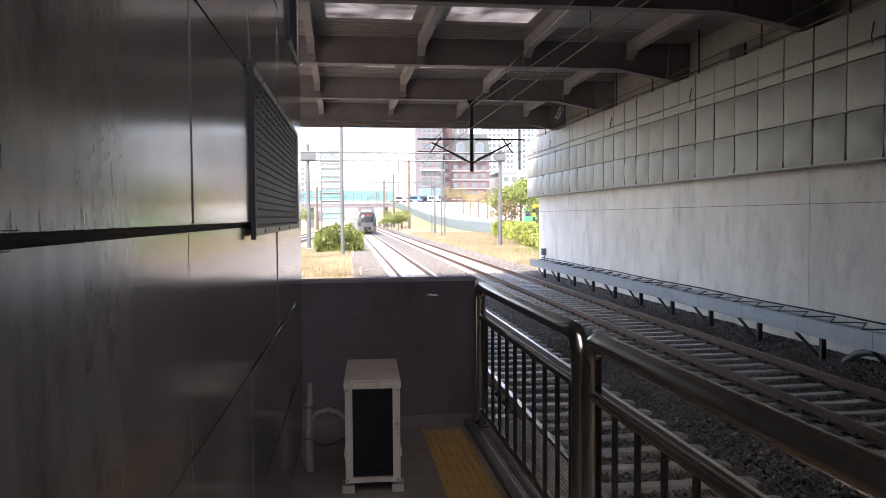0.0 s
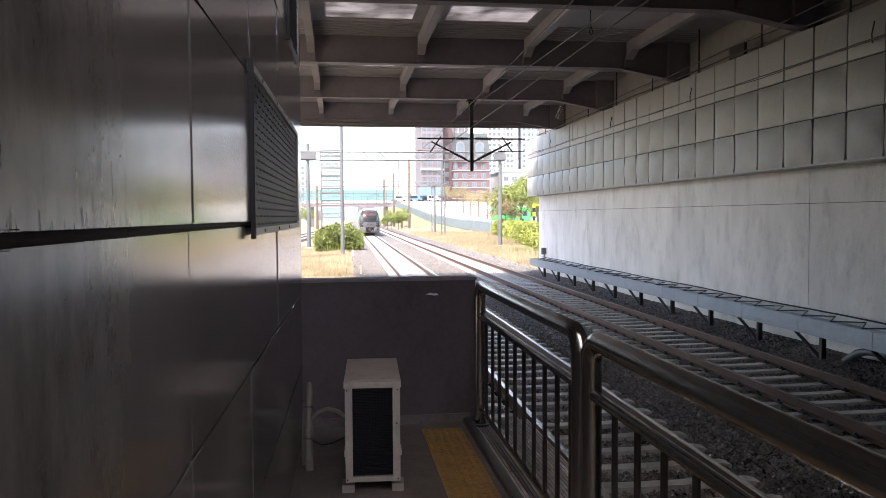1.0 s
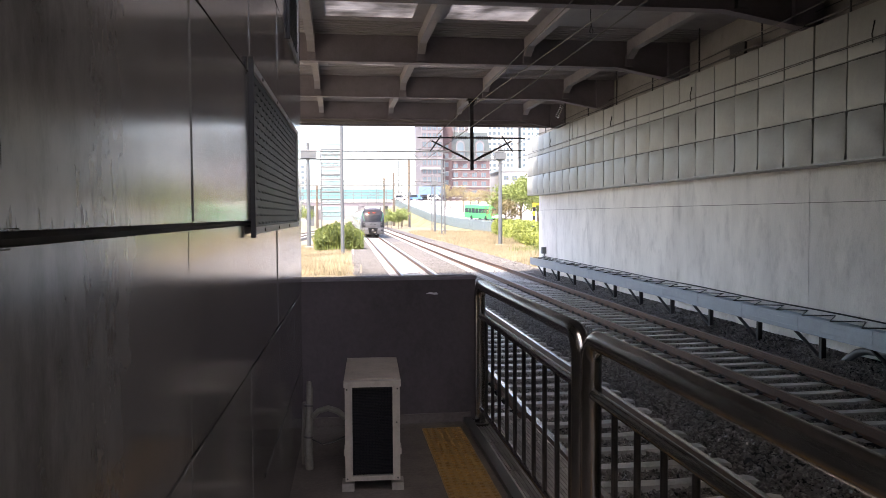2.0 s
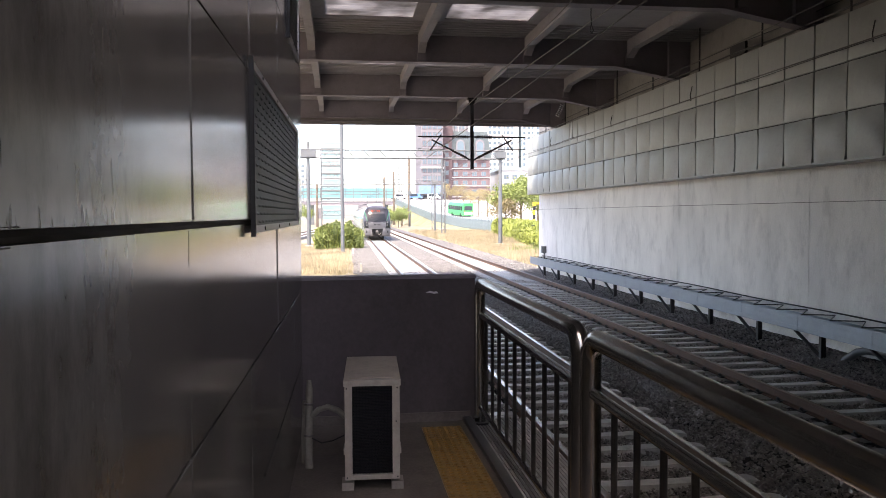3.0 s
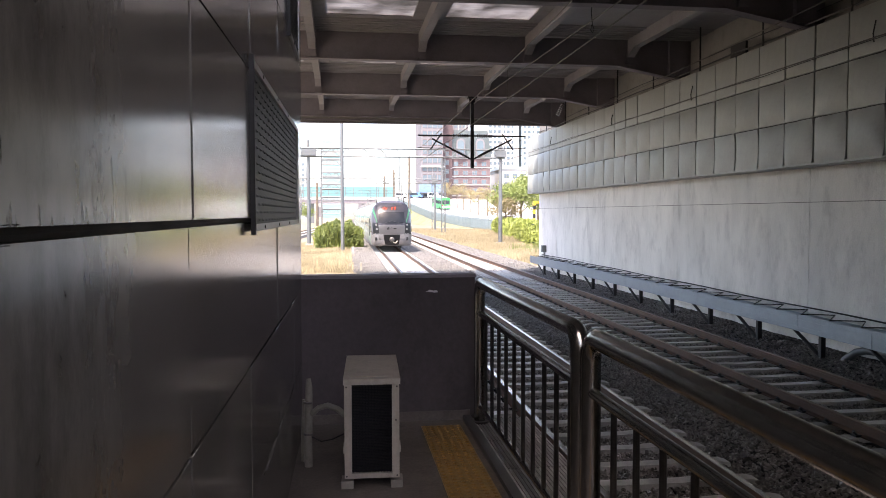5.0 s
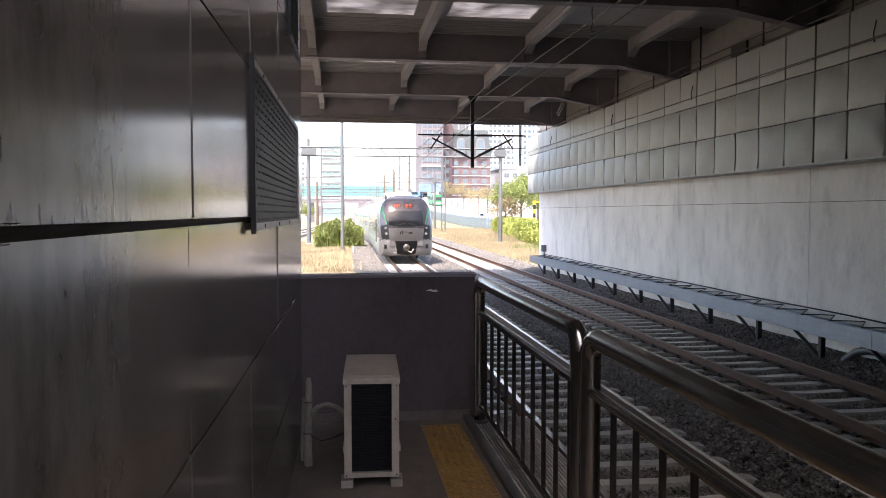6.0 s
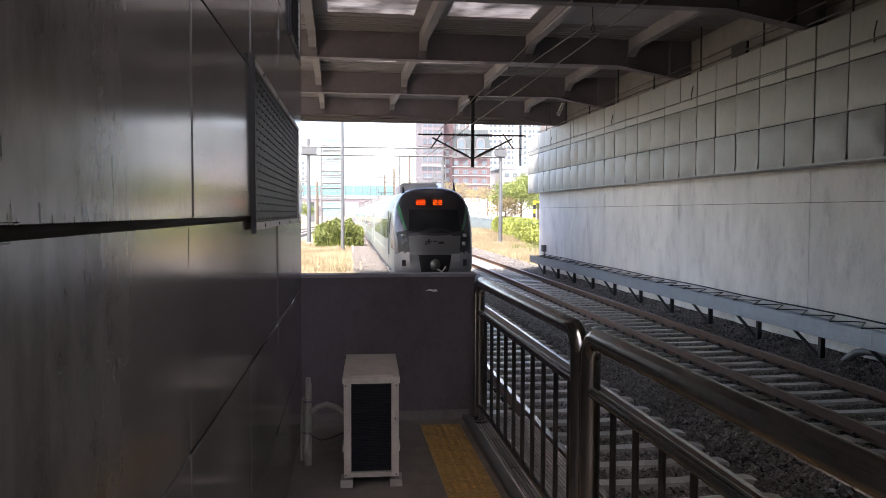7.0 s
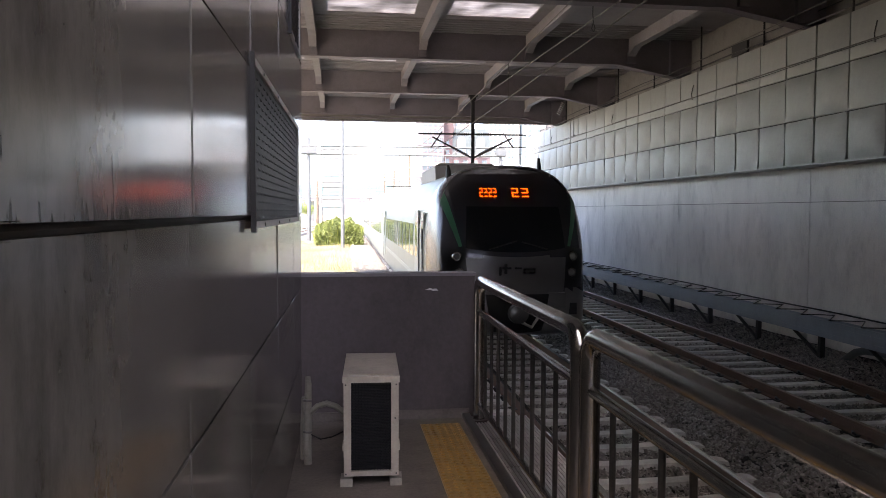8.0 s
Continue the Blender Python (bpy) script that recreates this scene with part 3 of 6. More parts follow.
def build_light_blockers():
    # Walls added out of view, only to hold back light from the hall.
    bm = bmesh.new()
    box(bm, 1.5, 1.62, -45, 1.6, 1.55, 6.49)
    solid("unseen_fascia", bm, M_CONC2, "unseen grey concrete fascia added to keep platform light off the tracks", "wall", "structure")
    bm = bmesh.new()
    box(bm, -2.2, -1.9, 5.9, 17.0, GROUND_Z, 6.49)
    solid("unseen_side_wall", bm, M_CONC2, "unseen plain grey concrete wall added to block light from the left", "wall", "structure")
    bm = bmesh.new()
    box(bm, 1.62, WALL_X, -45.2, -45, GROUND_Z, 7.0)
    solid("unseen_back_wall", bm, M_CONC2, "unseen plain grey concrete wall added to shut out light from behind", "wall", "structure")


build_light_blockers()


def build_deck():
    bm = bmesh.new()
    xs = [-9.0] + JOIST_X + [WALL_X + 0.6]
    top, low = 6.65, 6.50
    lights = []
    ys = [-45.0, -24.0] + GIRDER_Y + [33.7]
    for a, b in zip(ys, ys[1:]):
        if b - a < 4:
            box(bm, xs[0], xs[-1], a, b, low, top)
            continue
        if a < 13:
            # Deck left out over the unseen platform, to let sky light in.
            if b < 5:
                box(bm, 1.5, xs[-1], a, b, low, top)
            else:
                box(bm, xs[0], xs[-1], a, b, low, top)
            continue
        m0, m1 = a + 1.7, a + 4.35
        box(bm, xs[0], xs[-1], a, m0, low, top)
        box(bm, xs[0], xs[-1], m1, b, low, top)
        for x0, x1 in zip(xs, xs[1:]):
            if x0 < -8 or x1 > 6:
                box(bm, x0, x1, m0, m1, low, top)
                continue
            box(bm, x0, x0 + 0.4, m0, m1, low, top)
            box(bm, x1 - 0.4, x1, m0, m1, low, top)
            lights.append((x0 + 0.4, x1 - 0.4, m0, m1))
    # trapezoid ribs of the sheeting
    y = 4.0
    while y < 33.3:
        inside = [g for g in GIRDER_Y if g < y]
        k = y - (inside[-1] if inside else y)
        if not 1.65 < k < 4.4 and k > 0.2 and k < 5.9:
            extrude(bm, [(y, low), (y + 0.02, low - 0.035), (y + 0.1, low - 0.035), (y + 0.12, low)], -9, WALL_X, "x")
        y += 0.24
    box(bm, xs[0], 1.5, 1.6, 2.75, low, top)
    solid("ceiling", bm, M_DECK, "grey corrugated underside of the deck", "ceiling", "structure")
    for x0, x1, y0, y1 in lights:
        if y0 < -3:
            continue
        bm = bmesh.new()
        n = 24
        for i in range(n):
            ya, yb = y0 + (y1 - y0) * i / n, y0 + (y1 - y0) * (i + 1) / n
            za = low + 0.03 + (0.02 if i % 2 else 0)
            zb = low + 0.03 + (0 if i % 2 else 0.02)
            vs = [bm.verts.new(p) for p in ((x0, ya, za), (x1, ya, za), (x1, yb, zb), (x0, yb, zb))]
            bm.faces.new(vs)
        bmesh.ops.remove_doubles(bm, verts=bm.verts, dist=0.001)
        bmesh.ops.solidify(bm, geom=bm.faces[:], thickness=0.004)
        solid("skylight", bm, M_SHEET, "dirty translucent corrugated roof sheet", "skylight", "structure")
    for gi, y in enumerate(GIRDER_Y):
        g = thing("girder", "dark grey steel cross girder with a haunched end", "girder", kind="structure")
        lo_x = 1.62 if y < 1 else -9
        bm = bmesh.new()
        extrude(bm, [(lo_x, 5.77), (7.8, 5.77), (9.5, 5.46), (9.98, 5.46), (9.98, 6.49), (lo_x, 6.49)], y - 0.02, y + 0.02)
        part("web", bm, M_GIRDER, g)
        bm = bmesh.new()
        extrude(bm, [(lo_x, 5.74), (7.8, 5.74), (9.5, 5.43), (9.985, 5.43), (9.985, 5.46), (9.5, 5.46), (7.8, 5.77), (lo_x, 5.77)], y - 0.15, y + 0.15)
        part("bottom_flange", bm, M_GIRDER, g)
        bm = bmesh.new()
        extrude(bm, [(9.35, 5.5), (9.98, 5.47), (9.98, 6.49), (9.35, 6.49)], y - 0.14, y + 0.14)
        part("end_stiffener", bm, M_GIRDER, g)
        for x in [q for q in JOIST_X if q > lo_x]:
            bm = bmesh.new()
            extrude(bm, [(x - 0.12, 5.79), (x + 0.12, 5.79), (x + 0.09, 6.11), (x - 0.09, 6.11)], y - 0.14, y + 0.14)
            part("stiffener", bm, M_GIRDER, g)
    for x in JOIST_X:
        j = thing("joist", "grey steel joist under the deck with tapered ends", "joist", kind="structure")
        for a, b in zip(GIRDER_Y[1:] if x < 1.5 else GIRDER_Y, GIRDER_Y[2:] if x < 1.5 else GIRDER_Y[1:]):
            bm = bmesh.new()
            extrude(bm, [(a + 0.15, 5.98), (a + 0.6, 6.17), (b - 0.6, 6.17), (b - 0.15, 5.98), (b - 0.15, 6.49), (a + 0.15, 6.49)], x - 0.1, x + 0.1, "x")
            part("span", bm, M_DECK, j)
    # outer edge beam with its parapet
    edge = thing("edge_beam", "pale edge beam of the deck with conduits", "beam", kind="structure")
    bm = bmesh.new()
    box(bm, -9, WALL_X + 0.6, 33.5, 33.75, 5.52, 8.0)
    part("fascia", bm, M_CONC2, edge, bevel=0.01)
    for z in (5.49, 5.61):
        bm = bmesh.new()
        tube(bm, [(-9, 33.43, z), (9.9, 33.43, z)], 0.035, 8)
        part("conduit", bm, M_GIRDER, edge)


build_deck()

# ---- tracks ----
M_RAILDULL = material("dull brown rail head", (0.24, 0.17, 0.13), 0.45, 0.7, 0.2, 3, 60, 0.03)
BED_Z = RAIL_Z - 0.235


def across(x, y):
    return x + DRIFT * y


def rail_mesh(y0, y1, head):
    bm = bmesh.new()
    prof = [(-0.07, -0.17), (0.07, -0.17), (0.07, -0.155), (0.012, -0.135), (0.01, -0.05), (0.036, -0.038), (0.036, -0.006),
            (0.026, 0.0), (-0.026, 0.0), (-0.036, -0.006), (-0.036, -0.038), (-0.01, -0.05), (-0.012, -0.135), (-0.07, -0.155)]
    extrude(bm, prof, y0, y1)
    for f in bm.faces:
        f.material_index = 1 if f.calc_center_median().z > -0.004 else 0
    return mesh_of("rail", bm, [M_RAIL, head])


def sleeper_mesh():
    bm = bmesh.new()
    outline = [(-1.2, -0.2), (1.2, -0.2), (1.2, -0.02), (1.1, 0.0), (0.5, 0.0), (0.35, -0.008), (-0.35, -0.008), (-0.5, 0.0), (-1.1, 0.0), (-1.2, -0.02)]
    extrude(bm, outline, -0.13, 0.13)
    for v in bm.verts:
        if v.co.z > -0.1:
            v.co.y *= 0.66
    return mesh_of("sleeper", bm, M_SLEEPER, bevel=0.0)


def clip_mesh():
    bm = bmesh.new()
    tube(bm, [(0.0, -0.05, 0.03), (0.04, -0.02, 0.06), (0.07, 0.03, 0.055), (0.05, 0.06, 0.03)], 0.02, 5)
    box(bm, -0.02, 0.06, -0.06, 0.06, 0.0, 0.03)
    return mesh_of("rail_clip", bm, M_BLACK)


def build_track(x0, near, far, label, head):
    lean = math.degrees(math.atan(DRIFT))
    tr = thing("track", label, "railway track", at=pose(x0, 0, 0, 0, 0, -lean), kind="structure")
    me = rail_mesh(-12, 420, head)
    for s in (-0.7535, 0.7535):
        ob = new("rail", me)
        ob.parent = tr
        ob.location = (s, 0, RAIL_Z)
    sl, cl = sleeper_mesh(), clip_mesh()
    for i in range(near, far):
        ob = new("sleeper", sl)
        ob.parent = tr
        ob.matrix_basis = pose(random.uniform(-0.02, 0.02), i * 0.6 + random.uniform(-0.015, 0.015), RAIL_Z - 0.17, 0, 0, random.uniform(-0.4, 0.4))
        if i < 52:
            for s in (-0.7535, 0.7535):
                for d in (-1, 1):
                    c = new("rail_clip", cl)
                    c.parent = ob
                    c.matrix_basis = pose(s + d * 0.06, 0, 0.0, 0, 0, 0 if d > 0 else 180)
    bm = bmesh.new()
    for i in range(far, 420):
        box(bm, -1.2, 1.2, i * 0.6 - 0.11, i * 0.6 + 0.11, RAIL_Z - 0.3, RAIL_Z - 0.17)
    tagged(part("sleepers_far", bm, M_SLEEPER, tr), kind="stuff")
    return tr


build_track(TRACK_1, 3, 75, "railway track on concrete sleepers with worn bright rails", M_RAILTOP)
build_track(TRACK_2, 3, 75, "railway track on concrete sleepers with rusty rails", M_RAILDULL)


def build_side_track():
    a, b = Vector((-10.5, 20, 0)), Vector((4.6, 300, 0))
    turn = -math.degrees(math.atan2(b.x - a.x, b.y - a.y))
    tr = thing("track", "side track curving in from the yard", "railway track", at=pose(a.x, a.y, 0, 0, 0, turn), kind="structure")
    me = rail_mesh(0, 280, M_RAILDULL)
    for s in (-0.7535, 0.7535):
        ob = new("rail", me)
        ob.parent = tr
        ob.location = (s, 0, RAIL_Z)
    bm = bmesh.new()
    for i in range(460):
        box(bm, -1.2, 1.2, i * 0.6 - 0.11, i * 0.6 + 0.11, RAIL_Z - 0.3, RAIL_Z - 0.17)
    tagged(part("sleepers", bm, M_SLEEPER, tr), kind="stuff")
    bm = bmesh.new()
    extrude(bm, [(-2.4, GROUND_Z - 0.1), (2.4, GROUND_Z - 0.1), (1.7, RAIL_Z - 0.23), (-1.7, RAIL_Z - 0.23)], 0, 280)
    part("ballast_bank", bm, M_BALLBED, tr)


build_side_track()


def build_ballast():
    # the bed, uneven between the platform and the wall, dark like shade under stones
    nx, ny = 70, 330
    co, faces = [], []
    for j in range(ny + 1):
        y = 0.0 + 38.0 * j / ny
        for i in range(nx + 1):
            x = 1.2 + 8.85 * i / nx
            z = BED_Z + 0.03 * noise.noise((x * 1.1, y * 1.1, 0)) + 0.02 * noise.noise((x * 6, y * 6, 2))
            if x > 8.75:
                z += 0.14 * (x - 8.75)
            co.append((x, y, z))
    for j in range(ny):
        for i in range(nx):
            a = j * (nx + 1) + i
            faces.append((a, a + 1, a + nx + 2, a + nx + 1))
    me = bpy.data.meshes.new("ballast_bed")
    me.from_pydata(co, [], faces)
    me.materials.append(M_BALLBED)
    tagged(new("ballast_bed", me), "ballast bed between platform and wall, coloured dark for shade between stones", "ballast", kind="structure")
    bm = bmesh.new()
    extrude(bm, [(0.4, GROUND_Z - 0.1), (11.2, GROUND_Z - 0.1), (9.9, BED_Z + 0.01), (1.0, BED_Z + 0.01)], 37.9, 420)
    for v in bm.verts:
        v.co.x += DRIFT * v.co.y
    solid("ballast_bank", bm, M_BALLGREY, "pale grey ballast bank under the tracks", "ballast", "structure")
    # loose stones
    rng = np.random.default_rng(5)
    base = np.array([(1, 0, 0), (-1, 0, 0), (0, 1, 0), (0, -1, 0), (0, 0, 1), (0, 0, -1)], float)
    tris = np.array([(0, 2, 4), (2, 1, 4), (1, 3, 4), (3, 0, 4), (2, 0, 5), (1, 2, 5), (3, 1, 5), (0, 3, 5)])
    def scatter(name, label, count, x0, x1, y0, y1, s0, s1, mat):
        x, y = rng.uniform(x0, x1, count), rng.uniform(y0, y1, count)
        if y0 >= 37:
            x = x + DRIFT * y
        keep = np.ones(count, bool)
        for t in (TRACK_1, TRACK_2):
            u = x - t - DRIFT * y
            keep &= ~((abs(abs(u) - 0.7535) < 0.09))
            on = (abs(u) < 1.2) & (abs(((y / 0.6 + 0.5) % 1) - 0.5) * 0.6 < 0.13)
            keep &= ~(on & (rng.random(count) > 0.04))
        x, y = x[keep], y[keep]
        k = len(x)
        s = rng.uniform(s0, s1, k)
        v = base[None] * rng.uniform(0.6, 1.25, (k, 6, 1)) + rng.uniform(-0.3, 0.3, (k, 6, 3))
        a = rng.uniform(0, 6.28, k)
        ca, sa = np.cos(a)[:, None], np.sin(a)[:, None]
        tl = rng.uniform(-0.8, 0.8, k)
        ct, st = np.cos(tl)[:, None], np.sin(tl)[:, None]
        vx, vy, vz = v[..., 0], v[..., 1], v[..., 2] * 0.8
        vy, vz = vy * ct - vz * st, vy * st + vz * ct
        vx, vy = vx * ca - vy * sa, vx * sa + vy * ca
        z = BED_Z + rng.uniform(-0.005, 0.03, k) + np.where((x > 8.75) & (y < 38), 0.14 * (x - 8.75), 0)
        P = np.stack([vx * s[:, None] + x[:, None], vy * s[:, None] + y[:, None], vz * s[:, None] + z[:, None]], -1).reshape(-1, 3)
        F = (tris[None] + 6 * np.arange(k)[:, None, None]).reshape(-1, 3)
        me = bpy.data.meshes.new(name)
        me.from_pydata(P.tolist(), [], F.tolist())
        me.materials.append(mat)
        tagged(new(name, me), label, "ballast", kind="stuff")
    scatter("ballast_stones", "loose dark grey ballast stones", 82000, 1.47, 9.9, 3.0, 15.0, 0.016, 0.038, M_BALLAST)
    scatter("ballast_stones", "loose dark grey ballast stones", 70000, 1.0, 9.9, 15.0, 38.0, 0.02, 0.043, M_BALLAST)
    scatter("ballast_stones", "loose pale grey ballast stones", 38000, 0.3, 10.4, 38.0, 85.0, 0.035, 0.07, M_BALLGREYSTONE)


M_BALLGREY = material("pale ballast bank", (0.13, 0.122, 0.115), 0.9, 0, 0.4, 9, 30, 0.8)
M_BALLGREYSTONE = material("pale ballast stone", (0.18, 0.172, 0.162), 0.85, 0, 0.3, 6, 40, 0.2, per_piece=0.7)
build_ballast()


# ---- overhead line ----
def build_overhead():
    s = thing("catenary_support", "black hanging mast with insulated arms under the deck", "catenary support", at=pose(4.75, 27.23, -0.11))
    bm = bmesh.new()
    box(bm, -0.06, 0.06, -0.06, 0.06, 3.32, 5.85)
    part("mast", bm, M_BLACK, s, bevel=0.01)
    bm = bmesh.new()
    box(bm, -0.16, 0.16, -0.12, 0.12, 5.78, 5.85)
    extrude(bm, [(-0.12, 5.78), (0.12, 5.78), (0.05, 5.55), (-0.05, 5.55)], -0.05, 0.05)
    part("bracket", bm, M_BLACK, s)
    for sg in (-1, 1):
        bm = bmesh.new()
        tube(bm, [(0, 0, 4.47), (sg * 1.95, 0, 4.47)], 0.028, 8)
        part("top_arm", bm, M_BLACK, s)
        bm = bmesh.new()
        tube(bm, [(0, 0, 3.62), (sg * 1.45, 0, 4.36)], 0.03, 8)
        part("brace_arm", bm, M_BLACK, s)
        bm = bmesh.new()
        tube(bm, [(sg * 1.1, 0, 4.55), (sg * 1.5, 0, 3.98)], 0.025, 8)
        tube(bm, [(sg * 0.95, 0, 4.02), (sg * 1.95, 0, 4.03)], 0.016, 6)
        part("registration_arm", bm, M_BLACK, s)
        bm = bmesh.new()
        for i in range(9):
            tube(bm, [(sg * (0.16 + i * 0.065), 0, 4.47), (sg * (0.195 + i * 0.065), 0, 4.47)], 0.062, 10)
        part("insulator", bm, M_INSUL, s)
        bm = bmesh.new()
        for i in range(7):
            f = 0.16 + 0.05 * i
            p, q = Vector((sg * 1.45 * f, 0, 3.62 + 0.74 * f)), Vector((sg * 1.45 * (f + 0.03), 0, 3.62 + 0.74 * (f + 0.03)))
            tube(bm, [p, q], 0.055, 10)
        part("brace_insulator", bm, M_INSUL, s)
    bm = bmesh.new()
    tube(bm, [(8.1, 27.2, 5.58), (7.85, 27.1, 5.12)], 0.02, 6)
    for i in range(7):
        p = Vector((8.08, 27.2, 5.56)).lerp(Vector((7.85, 27.1, 5.1)), i / 7)
        q = p + Vector((-0.02, 0, -0.035))
        tube(bm, [p, q], 0.075, 10)
    solid("insulator", bm, M_INSUL, "dark ribbed insulator hanging below the girder", "insulator")
    for x0, off in ((TRACK_1, 0.15), (TRACK_2, -0.15)):
        w = thing("overhead_wire", "thin overhead contact wire with carrier and droppers", "wire", group="overhead wires")
        bm = bmesh.new()
        ys = list(range(-8, 300, 4))
        tube(bm, [(across(x0, y) + off, y, 4.0) for y in ys], 0.011, 5)
        part("contact_wire", bm, M_WIRE, w)
        bm = bmesh.new()
        tube(bm, [(across(x0, y) + off, y, 4.62 + (0.12 * ((y - 28) / 14) ** 2 if y < 45 else 0.25 * math.cos((y - 72) / 44 * 2 * math.pi) + 0.3)) for y in ys], 0.01, 5)
        part("carrier_wire", bm, M_WIRE, w)
        bm = bmesh.new()
        for y in range(8, 200, 8):
            tube(bm, [(across(x0, y) + off, y, 4.0), (across(x0, y) + off, y, 4.7)], 0.006, 4)
        part("droppers", bm, M_WIRE, w)
    bm = bmesh.new()
    tube(bm, [(5.6, -4, 5.6), (5.1, 12, 5.42), (4.8, 27.2, 5.5)], 0.012, 5)
    solid("feeder_wire", bm, M_WIRE, "thin dark feeder wire under the deck", "wire")


M_INSUL = material("dark glazed insulator", (0.05, 0.035, 0.03), 0.3, 0, 0.2, 5, 50, 0.02)
M_WIRE = material("weathered wire", (0.16, 0.15, 0.14), 0.5, 0.6, 0.1, 5, 50, 0.0)
build_overhead()


def lattice_bar(bm, a, b, width, n, r):
    """Two chords with zigzag bracing between, from a to b; width is the offset of the second chord."""
    a, b, width = Vector(a), Vector(b), Vector(width)
    tube(bm, [a, b], r, 5)
    tube(bm, [a + width, b + width], r, 5)
    for i in range(n):
        p, q = a.lerp(b, i / n), a.lerp(b, (i + 1) / n)
        tube(bm, [p, q + width] if i % 2 else [p + width, q], r * 0.7, 4)


def build_portal(y, xl, xr, zb, label):
    p = thing("catenary_portal", label, "catenary portal")
    for x in (xl, xr):
        bm = bmesh.new()
        tube(bm, [(x, y, GROUND_Z - 0.2), (x, y, zb + 1.5)], [0.2, 0.15], 12)
        part("post", bm, M_POLE, p, smooth=True)
        bm = bmesh.new()
        box(bm, x - 0.35, x + 0.35, y - 0.35, y + 0.35, GROUND_Z - 0.05, GROUND_Z + 0.25)
        part("footing", bm, M_PAVE, p)
    for x, w in ((xl, 0.75), (xr, 0.5)):
        bm = bmesh.new()
        box(bm, x - w, x + w, y - 0.4, y + 0.4, zb + 0.05, zb + 0.65)
        part("head_box", bm, M_POLE, p, bevel=0.05)
    bm = bmesh.new()
    for dy in (-0.3, 0.3):
        lattice_bar(bm, (xl - 0.9, y + dy, zb), (xr + 0.4, y + dy, zb), (0, 0, 0.75), 26, 0.055)
    part("lattice_beam", bm, M_POLE, p)
    for x in (TRACK_1 + DRIFT * y, TRACK_2 + DRIFT * y):
        bm = bmesh.new()
        tube(bm, [(x + 1.6, y, zb), (x + 1.6, y, 3.6)], 0.06, 8)
        tube(bm, [(x + 1.6, y, 3.8), (x + 0.1, y, 4.6)], 0.03, 6)
        tube(bm, [(x + 1.6, y, 4.6), (x + 0.1, y, 4.65)], 0.025, 6)
        part("drop_arm", bm, M_POLE, p)


build_portal(72, -2.75, 15.3, 6.85, "grey steel catenary portal with lattice beam over the tracks")
build_portal(128, -8.0, 16.0, 6.6, "grey steel catenary portal with lattice beam over the tracks")
build_portal(185, -9.0, 17.0, 6.4, "grey steel catenary portal with lattice beam over the tracks")


